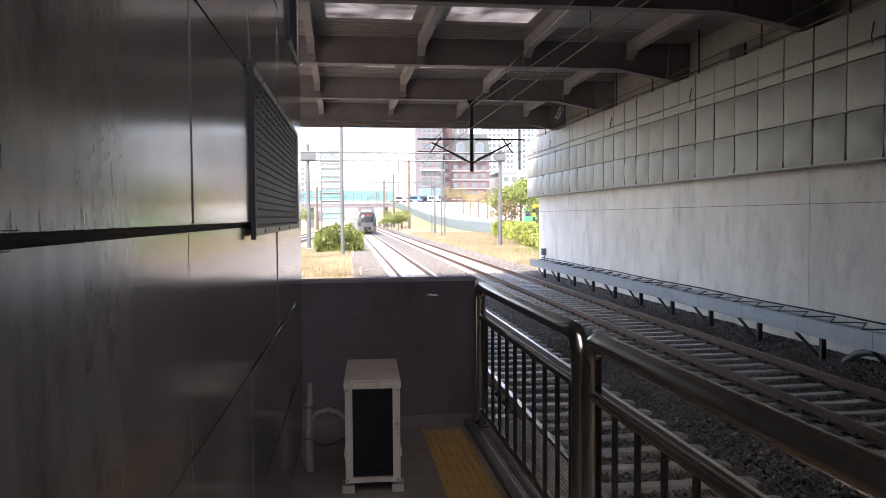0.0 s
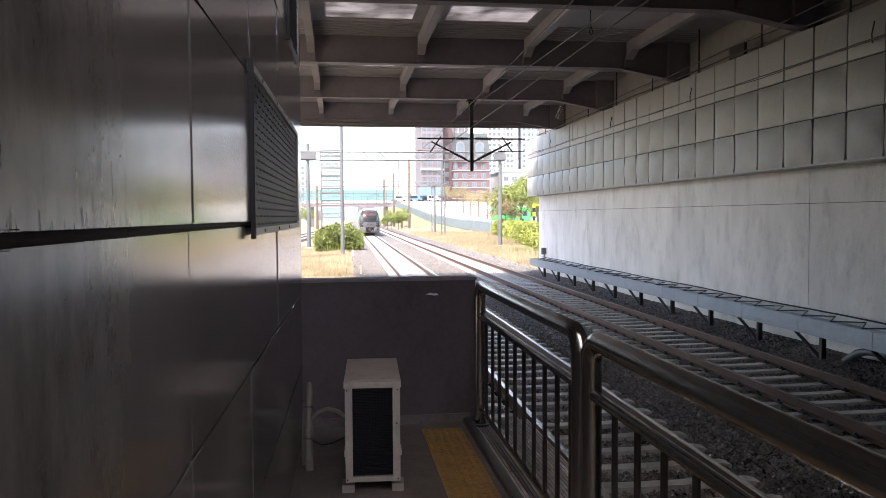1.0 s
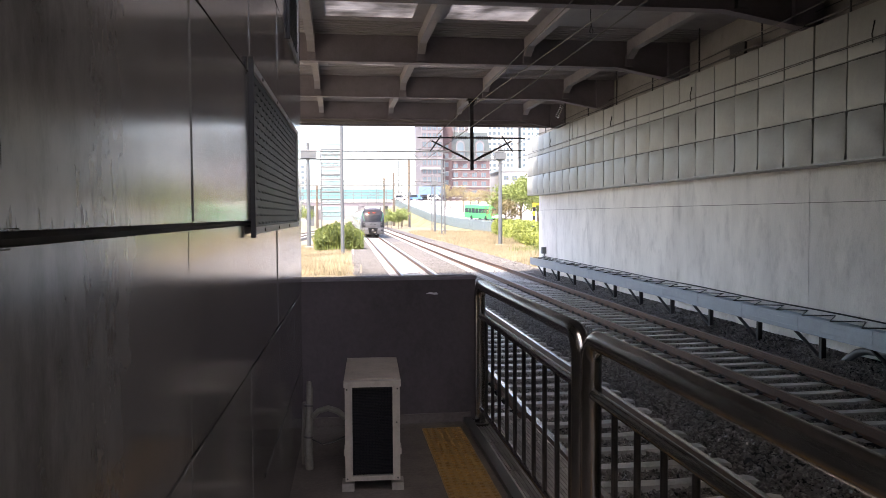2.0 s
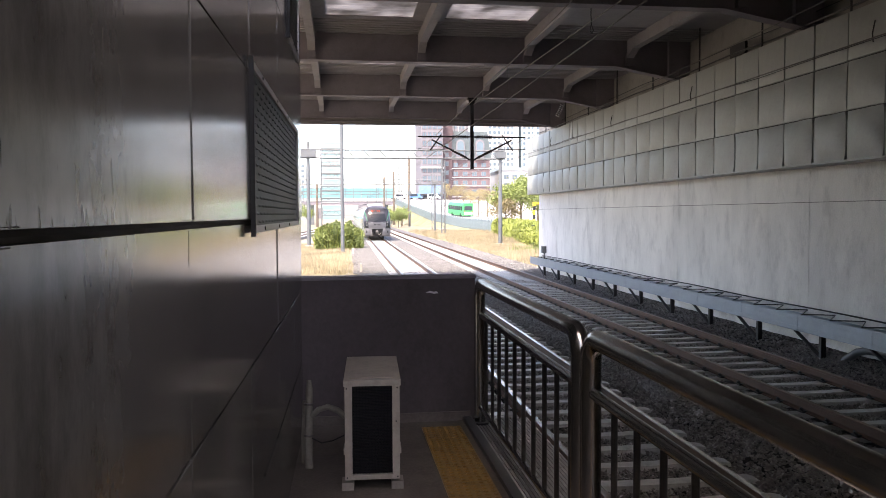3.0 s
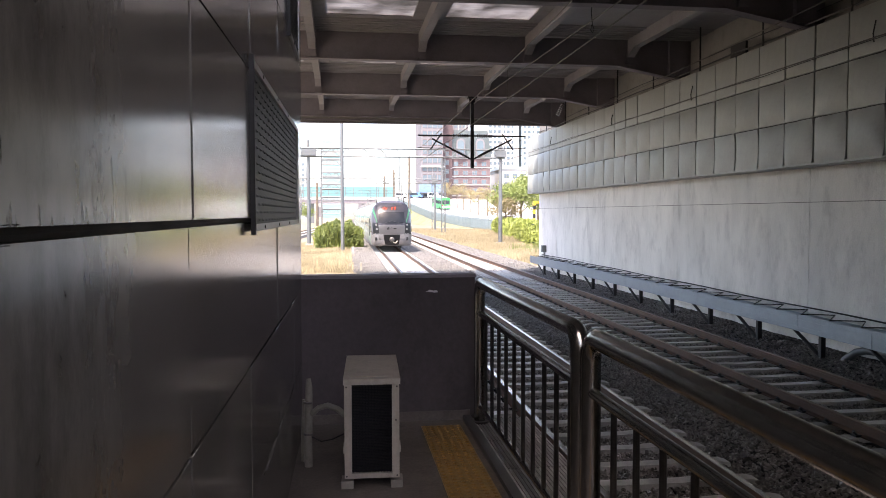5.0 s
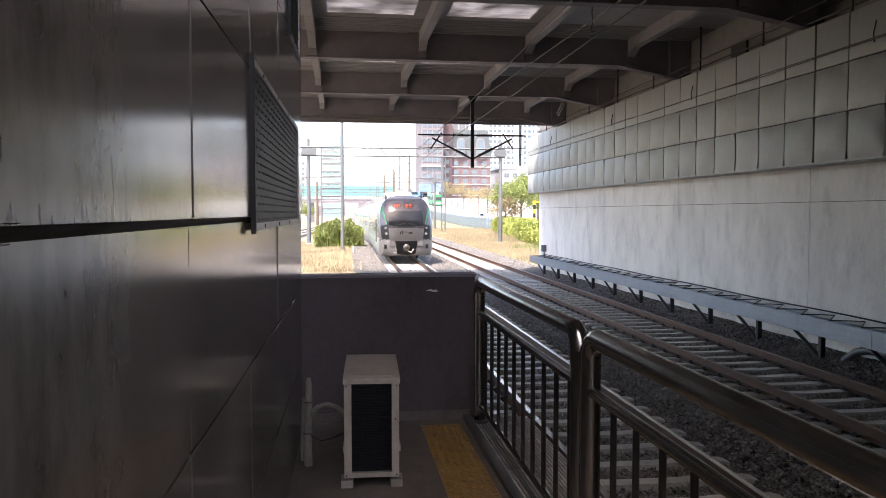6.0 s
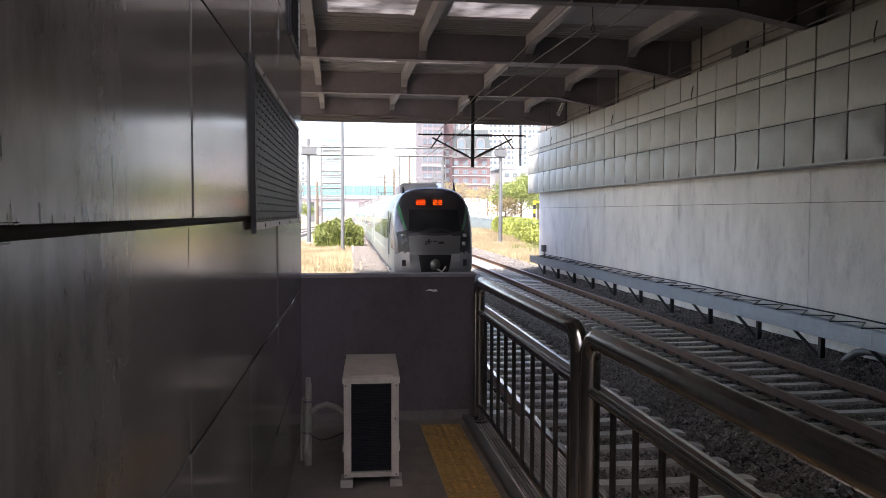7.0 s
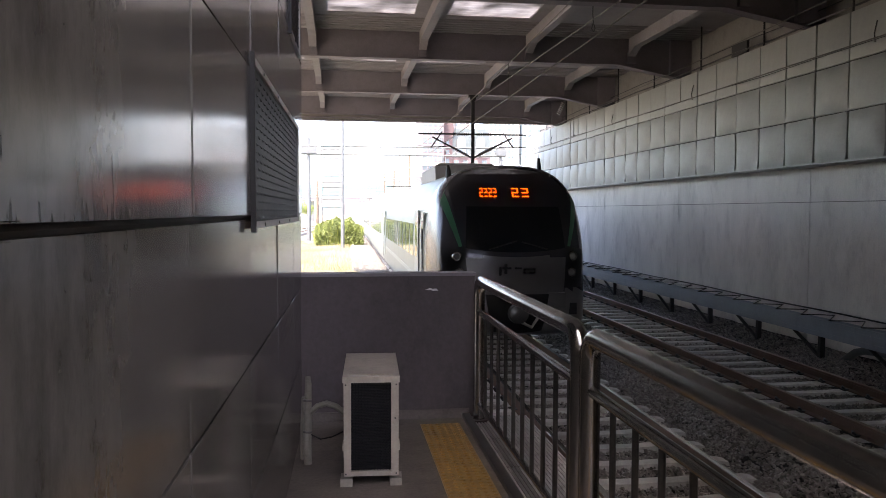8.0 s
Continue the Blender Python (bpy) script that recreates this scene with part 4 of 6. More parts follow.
def build_poles():
    bm = bmesh.new()
    tube(bm, [(0.28, 60.6, GROUND_Z - 0.2), (0.28, 60.6, 13)], [0.15, 0.12], 14)
    solid("signal_pole", bm, M_POLE, "tall slim grey pole standing in the grass", "pole", smooth=True)
    for x, y, top in ((18.0, 197, 16.5), (15.8, 222, 14), (13.2, 224, 12.5), (-5.2, 190, 9)):
        p = thing("catenary_mast", "slim grey catenary mast with bracket arms", "mast", group="catenary masts")
        bm = bmesh.new()
        tube(bm, [(x, y, GROUND_Z - 0.2), (x, y, top)], [0.34, 0.26], 8)
        part("pole", bm, M_BARK, p, "weathered brown pole", smooth=True)
        for z in (top - 1.0, top - 2.4, top - 4.2):
            bm = bmesh.new()
            tube(bm, [(x - 1.6, y, z), (x + 1.6, y, z + 0.1)], 0.07, 5)
            part("arm", bm, M_POLE, p)
    for x, y, top in ((14.7, 108, 9.3), (17.2, 140, 9.0), (-9.0, 118, 10.5)):
        p = thing("lattice_mast", "grey lattice steel mast beside the track", "mast", group="lattice masts")
        for dx, dy in ((-0.25, -0.25), (0.25, -0.25), (0.25, 0.25), (-0.25, 0.25)):
            bm = bmesh.new()
            tube(bm, [(x + dx, y + dy, GROUND_Z - 0.2), (x + dx, y + dy, top)], 0.05, 5)
            part("leg", bm, M_POLE, p)
        for dy in (-0.25, 0.25):
            bm = bmesh.new()
            n = int((top - GROUND_Z) / 0.55)
            for i in range(n):
                z = GROUND_Z + i * 0.55
                s = 0.25 if i % 2 else -0.25
                tube(bm, [(x - s, y + dy, z), (x + s, y + dy, z + 0.55)], 0.03, 4)
            part("bracing", bm, M_POLE, p)
    f = thing("steel_frame", "pale lattice steel frame tower in the yard", "steel tower")
    for x in (-3.3, 0.9):
        for dy in (0, 3):
            bm = bmesh.new()
            tube(bm, [(x, 150 + dy, GROUND_Z - 0.2), (x, 150 + dy, 14.5)], 0.12, 6)
            part("leg", bm, M_POLE, f)
    for k in range(6):
        z = 1.5 + 2.4 * k
        for dy in (0, 3):
            bm = bmesh.new()
            lattice_bar(bm, (-3.3, 150 + dy, z), (0.9, 150 + dy, z), (0, 0, 0.9), 6, 0.1)
            part("cross_lattice", bm, M_POLE, f)
    # striped warning post behind the hedge
    p = thing("warning_post", "black and yellow striped warning post with arm", "post", at=pose(22.75, 88, 0))
    for i in range(9):
        bm = bmesh.new()
        box(bm, -0.14, 0.14, -0.14, 0.14, -1.5 + i * 0.5, -1.0 + i * 0.5)
        part("stripe", bm, M_BLACK if i % 2 else M_YELLOW, p)
    bm = bmesh.new()
    box(bm, -0.14, 1.6, -0.1, 0.1, 2.72, 2.95)
    part("arm", bm, M_YELLOW, p)
    for x, y, z in ((1.1, 39.3, 0.25), (1.05, 58, 0.3)):
        bm = bmesh.new()
        box(bm, x - 0.06, x + 0.06, y - 0.05, y + 0.05, GROUND_Z, GROUND_Z + 0.55)
        solid("marker_post", bm, M_ACW, "small white trackside marker post", "post", bevel=0.01, group="marker posts")
    bm = bmesh.new()
    box(bm, 12.0, 12.9, 235, 235.6, GROUND_Z, GROUND_Z + 1.6)
    solid("relay_cabinet", bm, M_POLE, "small grey trackside relay cabinet", "cabinet", bevel=0.02)


M_YELLOW = material("yellow paint", (0.65, 0.42, 0.03), 0.5)
build_poles()


# ---- plants ----
def leaves(name, centres, normals, size, mat, rng, long=1.0):
    """Diamond leaves at the centres; size is a pair of limits."""
    k = len(centres)
    u = rng.normal(size=(k, 3)) + normals * 0.4
    u /= np.linalg.norm(u, axis=1, keepdims=True)
    w = np.cross(u, rng.normal(size=(k, 3)))
    w /= np.linalg.norm(w, axis=1, keepdims=True)
    s = rng.uniform(size[0], size[1], k)[:, None]
    P = np.stack([centres - u * s * long, centres + w * s * 0.5, centres + u * s * long, centres - w * s * 0.5], 1).reshape(-1, 3)
    F = np.arange(4 * k).reshape(-1, 4)
    me = bpy.data.meshes.new(name)
    me.from_pydata(P.tolist(), [], F.tolist())
    me.materials.append(mat)
    return me


def blades(name, x, y, h, rng, mat, width=0.03, base=GROUND_Z):
    k = len(x)
    a = rng.uniform(0, 6.28, k)
    lean = rng.uniform(0.05, 0.5, k) * h
    b = rng.uniform(0, 6.28, k)
    dx, dy = np.cos(a) * width, np.sin(a) * width
    z0 = np.full(k, base - 0.05)
    P = np.stack([np.stack([x - dx, y - dy, z0], -1), np.stack([x + dx, y + dy, z0], -1),
                  np.stack([x + np.cos(b) * lean, y + np.sin(b) * lean, base + h], -1)], 1).reshape(-1, 3)
    me = bpy.data.meshes.new(name)
    me.from_pydata(P.tolist(), [], np.arange(3 * k).reshape(-1, 3).tolist())
    me.materials.append(mat)
    return me


def build_plants():
    rng = np.random.default_rng(11)
    # dry grass in patches on both sides
    def patch(n, x0, x1, y0, y1, h0, h1, side):
        x, y = rng.uniform(x0, x1, n), rng.uniform(y0, y1, n)
        if side > 0:
            ok = x > 10.9 + DRIFT * y + rng.uniform(-0.5, 0.8, n)
        else:
            ok = x < 0.55 + rng.uniform(-0.6, 0.5, n)
        x, y = x[ok], y[ok]
        clump = np.array([noise.noise((a * 0.25, b * 0.2, 4.0)) for a, b in zip(x, y)])
        h = rng.uniform(h0, h1, len(x)) * (1 + 0.9 * clump)
        me = blades("grass", x, y, np.clip(h, 0.08, 2), rng, M_STRAW, 0.022)
        tagged(new("grass", me), "tall dry straw-coloured grass", "grass", kind="stuff")
    patch(64000, 10.5, 18, 39, 75, 0.1, 0.38, 1)
    patch(46000, 11, 24, 75, 135, 0.18, 0.55, 1)
    patch(64000, -9, 1.2, 39, 78, 0.08, 0.3, -1)
    x, y = rng.uniform(10.8, 17, 2600), rng.uniform(40, 60, 2600)
    tagged(new("weeds", blades("weeds", x[x > 13.5], y[x > 13.5], rng.uniform(0.2, 0.8, (x > 13.5).sum()), rng, M_LEAF, 0.05)), "green weeds among the dry grass", "weeds", kind="stuff")

    # clump of tall leafy shrub beside the pole
    bush = thing("shrub", "dense green leafy shrub beside the track", "shrub", at=pose(0, 68, 0))
    n = 11000
    cx, cy = rng.uniform(-2.05, 2.05, n), rng.uniform(-1.6, 1.6, n)
    top = 2.35 * np.sqrt(np.clip(1 - (cx / 2.35) ** 2 * 0.75 - (cy / 1.9) ** 2 * 0.6, 0.02, 1))
    top *= 1 + 0.22 * np.array([noise.noise((a * 1.6, b * 1.6, 9)) for a, b in zip(cx, cy)])
    z = GROUND_Z + top * rng.random(n) ** 0.5
    C = np.stack([cx, cy, z], -1)
    N = np.stack([cx * 0.5, cy * 0.5, np.full(n, 2.2)], -1)
    ob = new("foliage", leaves("foliage", C, N, (0.06, 0.14), M_LEAF, rng, 1.7))
    ob.parent = bush
    k = 900
    bx, by = rng.uniform(-2.0, 2.0, k), rng.uniform(-1.4, 1.4, k)
    bh = rng.uniform(1.3, 2.5, k) * np.sqrt(np.clip(1 - (bx / 2.4) ** 2 * 0.8, 0.1, 1))
    ob = new("shoot_clump", blades("shoot_clump", bx, by, bh, rng, M_LEAFB, 0.06))
    ob.parent = bush
    tagged(ob, kind="stuff")
    for i in range(9):
        bm = bmesh.new()
        a = i * 0.7
        tube(bm, [(0.5 * math.cos(a), 0.5 * math.sin(a), GROUND_Z - 0.1), (1.3 * math.cos(a), 0.9 * math.sin(a), GROUND_Z + 1.3)], [0.04, 0.015], 5)
        part("stem", bm, M_BARK, bush)

    # clipped hedge running beside the grass
    hedge = thing("hedge", "clipped bright green hedge beside the grass bank", "hedge")
    n = 36000
    s = rng.random(n)
    px, py = 16.8 + 7.6 * s, 58 + 58 * s
    lump = np.array([noise.noise((a * 22, 0.5, 3)) for a in s])
    th = rng.uniform(0, math.pi, n)
    rr = rng.uniform(0.8, 1.0, n)
    hx, hz = 1.25 * np.cos(th) * rr, np.sin(th) ** 0.45 * (2.35 + 0.35 * lump) * rr
    C = np.stack([px + hx, py + rng.uniform(-0.3, 0.3, n), GROUND_Z + hz], -1)
    N = np.stack([np.cos(th) * 2, np.zeros(n), np.sin(th) * 2], -1)
    ob = new("foliage", leaves("foliage", C, N, (0.08, 0.16), M_LEAFB, rng, 0.9))
    ob.parent = hedge
    # Dark green blocks stand in for the shade inside the hedge.
    bm = bmesh.new()
    for i in range(30):
        f = (i + 0.5) / 30
        m = pose(16.8 + 7.6 * f, 58 + 58 * f, 0, 0, 0, -7.5)
        box(bm, -0.85, 0.85, -1.0, 1.0, GROUND_Z, GROUND_Z + 1.9 + 0.2 * math.sin(i * 2.1), m)
    part("shade_core", bm, M_LEAFSHADE, hedge)

    def tree(x, y, z, height, crown, mat, label, count=1800, seed=0):
        r = random.Random(seed)
        t = thing("tree", label, "tree", at=pose(x, y, z), group="roadside trees")
        fork = height * 0.38
        bm = bmesh.new()
        tube(bm, [(0, 0, -0.4), (0.05, 0.03, fork * 0.5), (0.0, 0.06, fork), (0.08, 0.0, height * 0.75)],
             [0.024 * height, 0.018 * height, 0.015 * height, 0.005 * height], 8)
        part("trunk", bm, M_BARK, t, smooth=True)
        tips = [Vector((0.08, 0, height * 0.8))]
        for i in range(9):
            a, zz = i * 2.4 + r.random(), fork * (0.9 + 0.08 * i)
            q = Vector((math.cos(a) * crown * r.uniform(0.35, 0.8), math.sin(a) * crown * r.uniform(0.35, 0.8), zz + height * r.uniform(0.12, 0.35)))
            bm = bmesh.new()
            tube(bm, [(0, 0, zz), Vector((0, 0, zz)).lerp(q, 0.5) + Vector((0, 0, 0.1)), q], [0.009 * height, 0.006 * height, 0.002 * height], 5)
            part("limb", bm, M_BARK, t)
            tips.append(q)
        P, W = [], []
        for q in tips:
            for _ in range(3):
                c = q + Vector((r.gauss(0, 0.22), r.gauss(0, 0.22), r.gauss(0, 0.14))) * crown
                m = count * 2 // (3 * len(tips))
                g = rng.normal(size=(m, 3)) * np.array([0.2, 0.2, 0.14]) * crown
                P.append(g + np.array(c))
                W.append(g * 2)
        ob = new("crown", leaves("crown", np.concatenate(P), np.concatenate(W), (0.055 * crown ** 0.5, 0.11 * crown ** 0.5), mat, rng))
        ob.parent = t
    tree(25.5, 106, -1.2, 8.6, 3.2, M_LEAF, "leafy green tree behind the hedge", 3600, 1)
    tree(22.8, 104, -1.2, 5.6, 2.2, M_LEAF2, "small yellowing tree behind the hedge", 1800, 2)
    tree(29.5, 112, -1.2, 9.5, 3.5, M_LEAF, "leafy green tree behind the hedge", 3600, 3)
    tree(27.2, 99, -1.2, 6.6, 2.4, M_LEAF, "leafy green tree behind the hedge", 2600, 4)
    for i in range(8):
        y = 166 + i * 9.5
        tree(road_x(y) + 10.2, y, road_z(y) + 0.15, 6.4 + (i * 37 % 10) * 0.1, 2.0, M_LEAF2, "thin roadside tree with sparse yellowing leaves", 700, 20 + i)
    for i, (x, y, h) in enumerate(((10.9, 174, 3.4), (12.3, 180, 4.2), (13.6, 176, 3.8), (14.8, 184, 4.4), (16.4, 200, 4.8), (17.4, 214, 4.6), (-11, 205, 6), (-8, 200, 5), (-14, 190, 4.5))):
        tree(x, y, GROUND_Z, h, h * 0.42, M_LEAF, "dense green tree growing beside the railway", 1500, 40 + i)


def road_z(y):
    return float(np.interp(y, (110, 185, 280), (GROUND_Z + 0.03, 1.0, 7.0)))


def road_x(y):
    """The fence line along the ramp, which leans over towards the tracks."""
    return 25.6 - 0.0335 * (y - 128)


M_STRAW = material("straw grass blades", (0.3, 0.255, 0.15), 0.8, 0, 0.35, 0.4, 8, 0, tint=(0.37, 0.31, 0.2), per_piece=0.5)
M_LEAFB = material("bright hedge leaves", (0.2, 0.26, 0.045), 0.55, 0, 0.3, 0.6, 12, 0, tint=(0.3, 0.34, 0.08), per_piece=0.4)
M_LEAFSHADE = material("leaf green darkened as inner shade", (0.05, 0.08, 0.02), 0.8, 0, 0.4, 3, 12, 0.5)
build_plants()


# ---- road on its ramp ----
ROAD_Y = [122 + 6 * k for k in range(35)]


def strip(bm, a, b, lift, y0=122):
    """A solid band along the ramp, from a to b metres beside the fence line."""
    ys = [y for y in ROAD_Y if y >= y0]
    rows = [[bm.verts.new((road_x(y) + d, y, road_z(y) + lift)) for d in (a, b)] for y in ys]
    low = [[bm.verts.new((road_x(y) + d, y, GROUND_Z - 0.1)) for d in (a, b)] for y in ys]
    for i in range(len(ys) - 1):
        bm.faces.new((rows[i][0], rows[i][1], rows[i + 1][1], rows[i + 1][0]))
        bm.faces.new((rows[i][0], rows[i + 1][0], low[i + 1][0], low[i][0]))
        bm.faces.new((rows[i][1], low[i][1], low[i + 1][1], rows[i + 1][1]))
    bm.faces.new((rows[0][0], low[0][0], low[0][1], rows[0][1]))


def fence_z(y):
    return float(np.interp(y, (128, 154, 195, 275), (-1.4, -1.05, 0.1, 5.0)))


def build_road():
    bm = bmesh.new()
    strip(bm, 0.4, 9.5, 0.0)
    solid("road", bm, M_ASPHALT, "pale sunlit asphalt road rising on a ramp", "road", "structure")
    bm = bmesh.new()
    strip(bm, 9.5, 90.0, -0.012)
    solid("plaza", bm, M_PAVE, "pale paved forecourt beside the road", "pavement", "structure")
    bm = bmesh.new()
    strip(bm, 9.5, 14.0, 0.15, 170)
    pave = solid("pavement", bm, M_PAVE, "pale paved footway beside the road", "pavement", "structure")
    bm = bmesh.new()
    strip(bm, 9.32, 9.497, 0.17, 168)
    part("kerb", bm, M_CONC2, pave, "grey kerb stones")
    bank = bmesh.new()
    rows = [[bank.verts.new((road_x(y) + 0.02, y, fence_z(y) + 0.02)),
             bank.verts.new((road_x(y) - 0.5 - 1.3 * (fence_z(y) - GROUND_Z), y, GROUND_Z + 0.02))] for y in ROAD_Y]
    for a, b in zip(rows, rows[1:]):
        bank.faces.new((a[0], b[0], b[1], a[1]))
    solid("grass_bank", bank, M_BANK, "dry overgrown grass bank below the ramp", "bank", "structure")
    bm = bmesh.new()
    strip(bm, 0.03, 0.4, 0.12)
    solid("retaining_wall", bm, M_PAVE, "low pale concrete wall along the ramp", "wall", "structure")
    bm = bmesh.new()
    for i in range(25):
        y = 126 + i * 6
        for d in (3.4, 6.5):
            x = road_x(y) + d
            vs = [bm.verts.new((px, py, road_z(py) + 0.02)) for px, py in ((x - 0.08, y), (x + 0.08, y), (x - 0.02, y + 3), (x - 0.18, y + 3))]
            bm.faces.new(vs)
    solid("lane_marking", bm, M_ACW, "worn white lane dashes on the road", "road marking", "structure")
    fence = thing("fence", "blue-grey picket fence along the ramp", "fence")
    bm = bmesh.new()
    for i in range(450):
        y = 122 + i * 0.34
        x, z = road_x(y) - 0.1, fence_z(y)
        box(bm, x - 0.03, x + 0.03, y - 0.035, y + 0.035, z, z + 1.95)
    tagged(part("picket_infill", bm, M_FENCE, fence), kind="stuff")
    for h in (0.2, 1.75):
        bm = bmesh.new()
        tube(bm, [(road_x(y) - 0.1, y, fence_z(y) + h) for y in (122, 128, 154, 195, 275)], 0.045, 5)
        part("fence_rail", bm, M_FENCE, fence)
    bm = bmesh.new()
    box(bm, -0.08, 0.08, -0.08, 0.08, 0.0, 2.25)
    tube(bm, [(0, 0, 0.9), (-0.45, 0, 0.0)], 0.04, 5)
    me = mesh_of("post", bm, M_FENCE)
    for i in range(62):
        y = 122 + i * 2.55
        ob = new("post", me)
        ob.parent = fence
        ob.location = (road_x(y) - 0.1, y, fence_z(y) - 0.05)


M_BANK = material("weedy bank", (0.17, 0.18, 0.085), 0.9, 0, 0.4, 0.5, 8, 0.5, tint=(0.25, 0.23, 0.14))
M_FENCE = material("blue-grey fence paint", (0.16, 0.21, 0.225), 0.6, 0, 0.15, 1, 20, 0)
build_road()


def car(name, label, paint, at, length=4.4, height=1.48, van=False):
    c = thing(name, label, "car", at=at, group="cars on the road")
    w = 0.9
    if van:
        prof = [(0, 0.35), (length, 0.35), (length, 1.2), (length - 0.1, height), (0.9, height), (0.25, 1.0), (0, 0.85)]
    else:
        prof = [(0, 0.3), (length, 0.3), (length, 0.9), (length - 0.35, 0.98), (length - 0.9, height), (1.9, height), (1.1, 0.95), (0.1, 0.78)]
    bm = bmesh.new()
    extrude(bm, prof, -w, w, "x")
    for v in bm.verts:
        if v.co.z > 1.05:
            v.co.x *= 0.85
    part("body", bm, paint, c, bevel=0.05, smooth=True)
    bm = bmesh.new()
    for s in (-1, 1):
        a, b = (1.2, length - 0.5) if van else (1.55, length - 1.1)
        vs = [bm.verts.new(p) for p in ((s * 0.915, a, 0.98), (s * 0.915, b, 0.98), (s * 0.80, b - 0.15, height - 0.1), (s * 0.80, a + 0.35, height - 0.1))]
        bm.faces.new(vs)
    zb, zt = 1.02, height - 0.08
    yb = length - 0.46 if not van else length + 0.01
    yt = length - 0.82 if not van else length - 0.06
    bm.faces.new([bm.verts.new(p) for p in ((-0.72, yb + 0.02, zb), (0.72, yb + 0.02, zb), (0.66, yt + 0.02, zt), (-0.66, yt + 0.02, zt))])
    yb, yt = (1.24, 1.86) if not van else (0.28, 0.82)
    bm.faces.new([bm.verts.new(p) for p in ((-0.72, yb - 0.03, zb), (0.72, yb - 0.03, zb), (0.66, yt - 0.03, zt), (-0.66, yt - 0.03, zt))])
    bmesh.ops.solidify(bm, geom=bm.faces[:], thickness=0.01)
    part("window", bm, M_CARGLASS, c)
    for y in (0.85, length - 0.85):
        for s in (-1, 1):
            bm = bmesh.new()
            tube(bm, [(s * (w - 0.18), y, 0.32), (s * (w + 0.01), y, 0.32)], 0.32, 14)
            part("wheel", bm, M_BLACK, c, smooth=True)
    for s in (-1, 1):
        bm = bmesh.new()
        box(bm, s * 0.7 - 0.14, s * 0.7 + 0.14, length - 0.01, length + 0.02, 0.75, 0.88)
        part("tail_lamp", bm, M_REDLAMP, c)
    return c


M_CARGLASS = glass("dark car glass", (0.03, 0.04, 0.05), 0.06)
M_REDLAMP = material("red lamp plastic", (0.4, 0.02, 0.02), 0.3)
PAINTS = [material("white car paint", (0.75, 0.75, 0.74), 0.3, 0, 0.03, 1, 5, 0), material("silver car paint", (0.45, 0.46, 0.48), 0.3, 0.5, 0.03, 1, 5, 0),
          material("blue truck paint", (0.08, 0.2, 0.5), 0.35, 0, 0.05, 1, 5, 0), material("dark car paint", (0.04, 0.045, 0.05), 0.3, 0.2, 0.05, 1, 5, 0)]
for i, (x, y, k, van) in enumerate(((22.2, 250, 1, 0), (24.5, 246, 0, 1), (27.0, 249, 0, 0), (29.5, 243, 2, 1), (33.5, 250, 3, 0), (36.5, 246, 0, 1))):
    car("parked_car", ("white", "silver", "blue", "dark")[k] + (" van" if van else " car") + " parked at the top of the ramp", PAINTS[k],
        pose(x, y + 30, 7.0, 0, 0, 70 if i % 2 else 110), 4.6 if van else 4.4, 2.0 if van else 1.48, bool(van))
moving_car = car("car", "dark grey car driving up the ramp", PAINTS[1], pose(0, 0, 0))


def build_bus():
    b = thing("bus", "green city bus driving up the ramp", "bus")
    L, W, H = 10.5, 1.25, 3.25
    bm = bmesh.new()
    extrude(bm, [(-W, 0.35), (W, 0.35), (W, 2.9), (W - 0.2, H), (-W + 0.2, H), (-W, 2.9)], 0, L)
    part("body", bm, M_BUS, b, bevel=0.08, smooth=True)
    for s in (-1, 1):
        for i in range(7):
            bm = bmesh.new()
            y = 0.7 + i * 1.38
            box(bm, s * (W + 0.004) - 0.012, s * (W + 0.004) + 0.012, y, y + 1.26, 1.5, 2.55)
            part("window", bm, M_CARGLASS, b)
    for y in (-0.012, L - 0.004):
        bm = bmesh.new()
        box(bm, -1.02, 1.02, y, y + 0.016, 1.55, 2.6)
        part("windscreen", bm, M_CARGLASS, b)
        bm = bmesh.new()
        box(bm, -1.05, 1.05, y - 0.002, y + 0.018, 0.55, 1.1)
        part("bumper_band", bm, PAINTS[0], b, "white band")
        for s in (-1, 1):
            bm = bmesh.new()
            box(bm, s * 1.0 - 0.1, s * 1.0 + 0.1, y - 0.006, y + 0.022, 1.12, 1.4)
            part("lamp", bm, M_REDLAMP if y < 0 else M_ACW, b)
    bm = bmesh.new()
    box(bm, -0.85, 0.85, 2.5, 6.5, H, H + 0.2)
    part("roof_unit", bm, PAINTS[0], b, bevel=0.05)
    for y in (2.0, 7.6):
        for s in (-1, 1):
            bm = bmesh.new()
            tube(bm, [(s * (W - 0.3), y, 0.48), (s * (W + 0.01), y, 0.48)], 0.48, 16)
            part("wheel", bm, M_BLACK, b, smooth=True)
    return b


M_BUS = material("bright green bus paint", (0.03, 0.4, 0.1), 0.35, 0, 0.05, 0.6, 5, 0)
bus = build_bus()


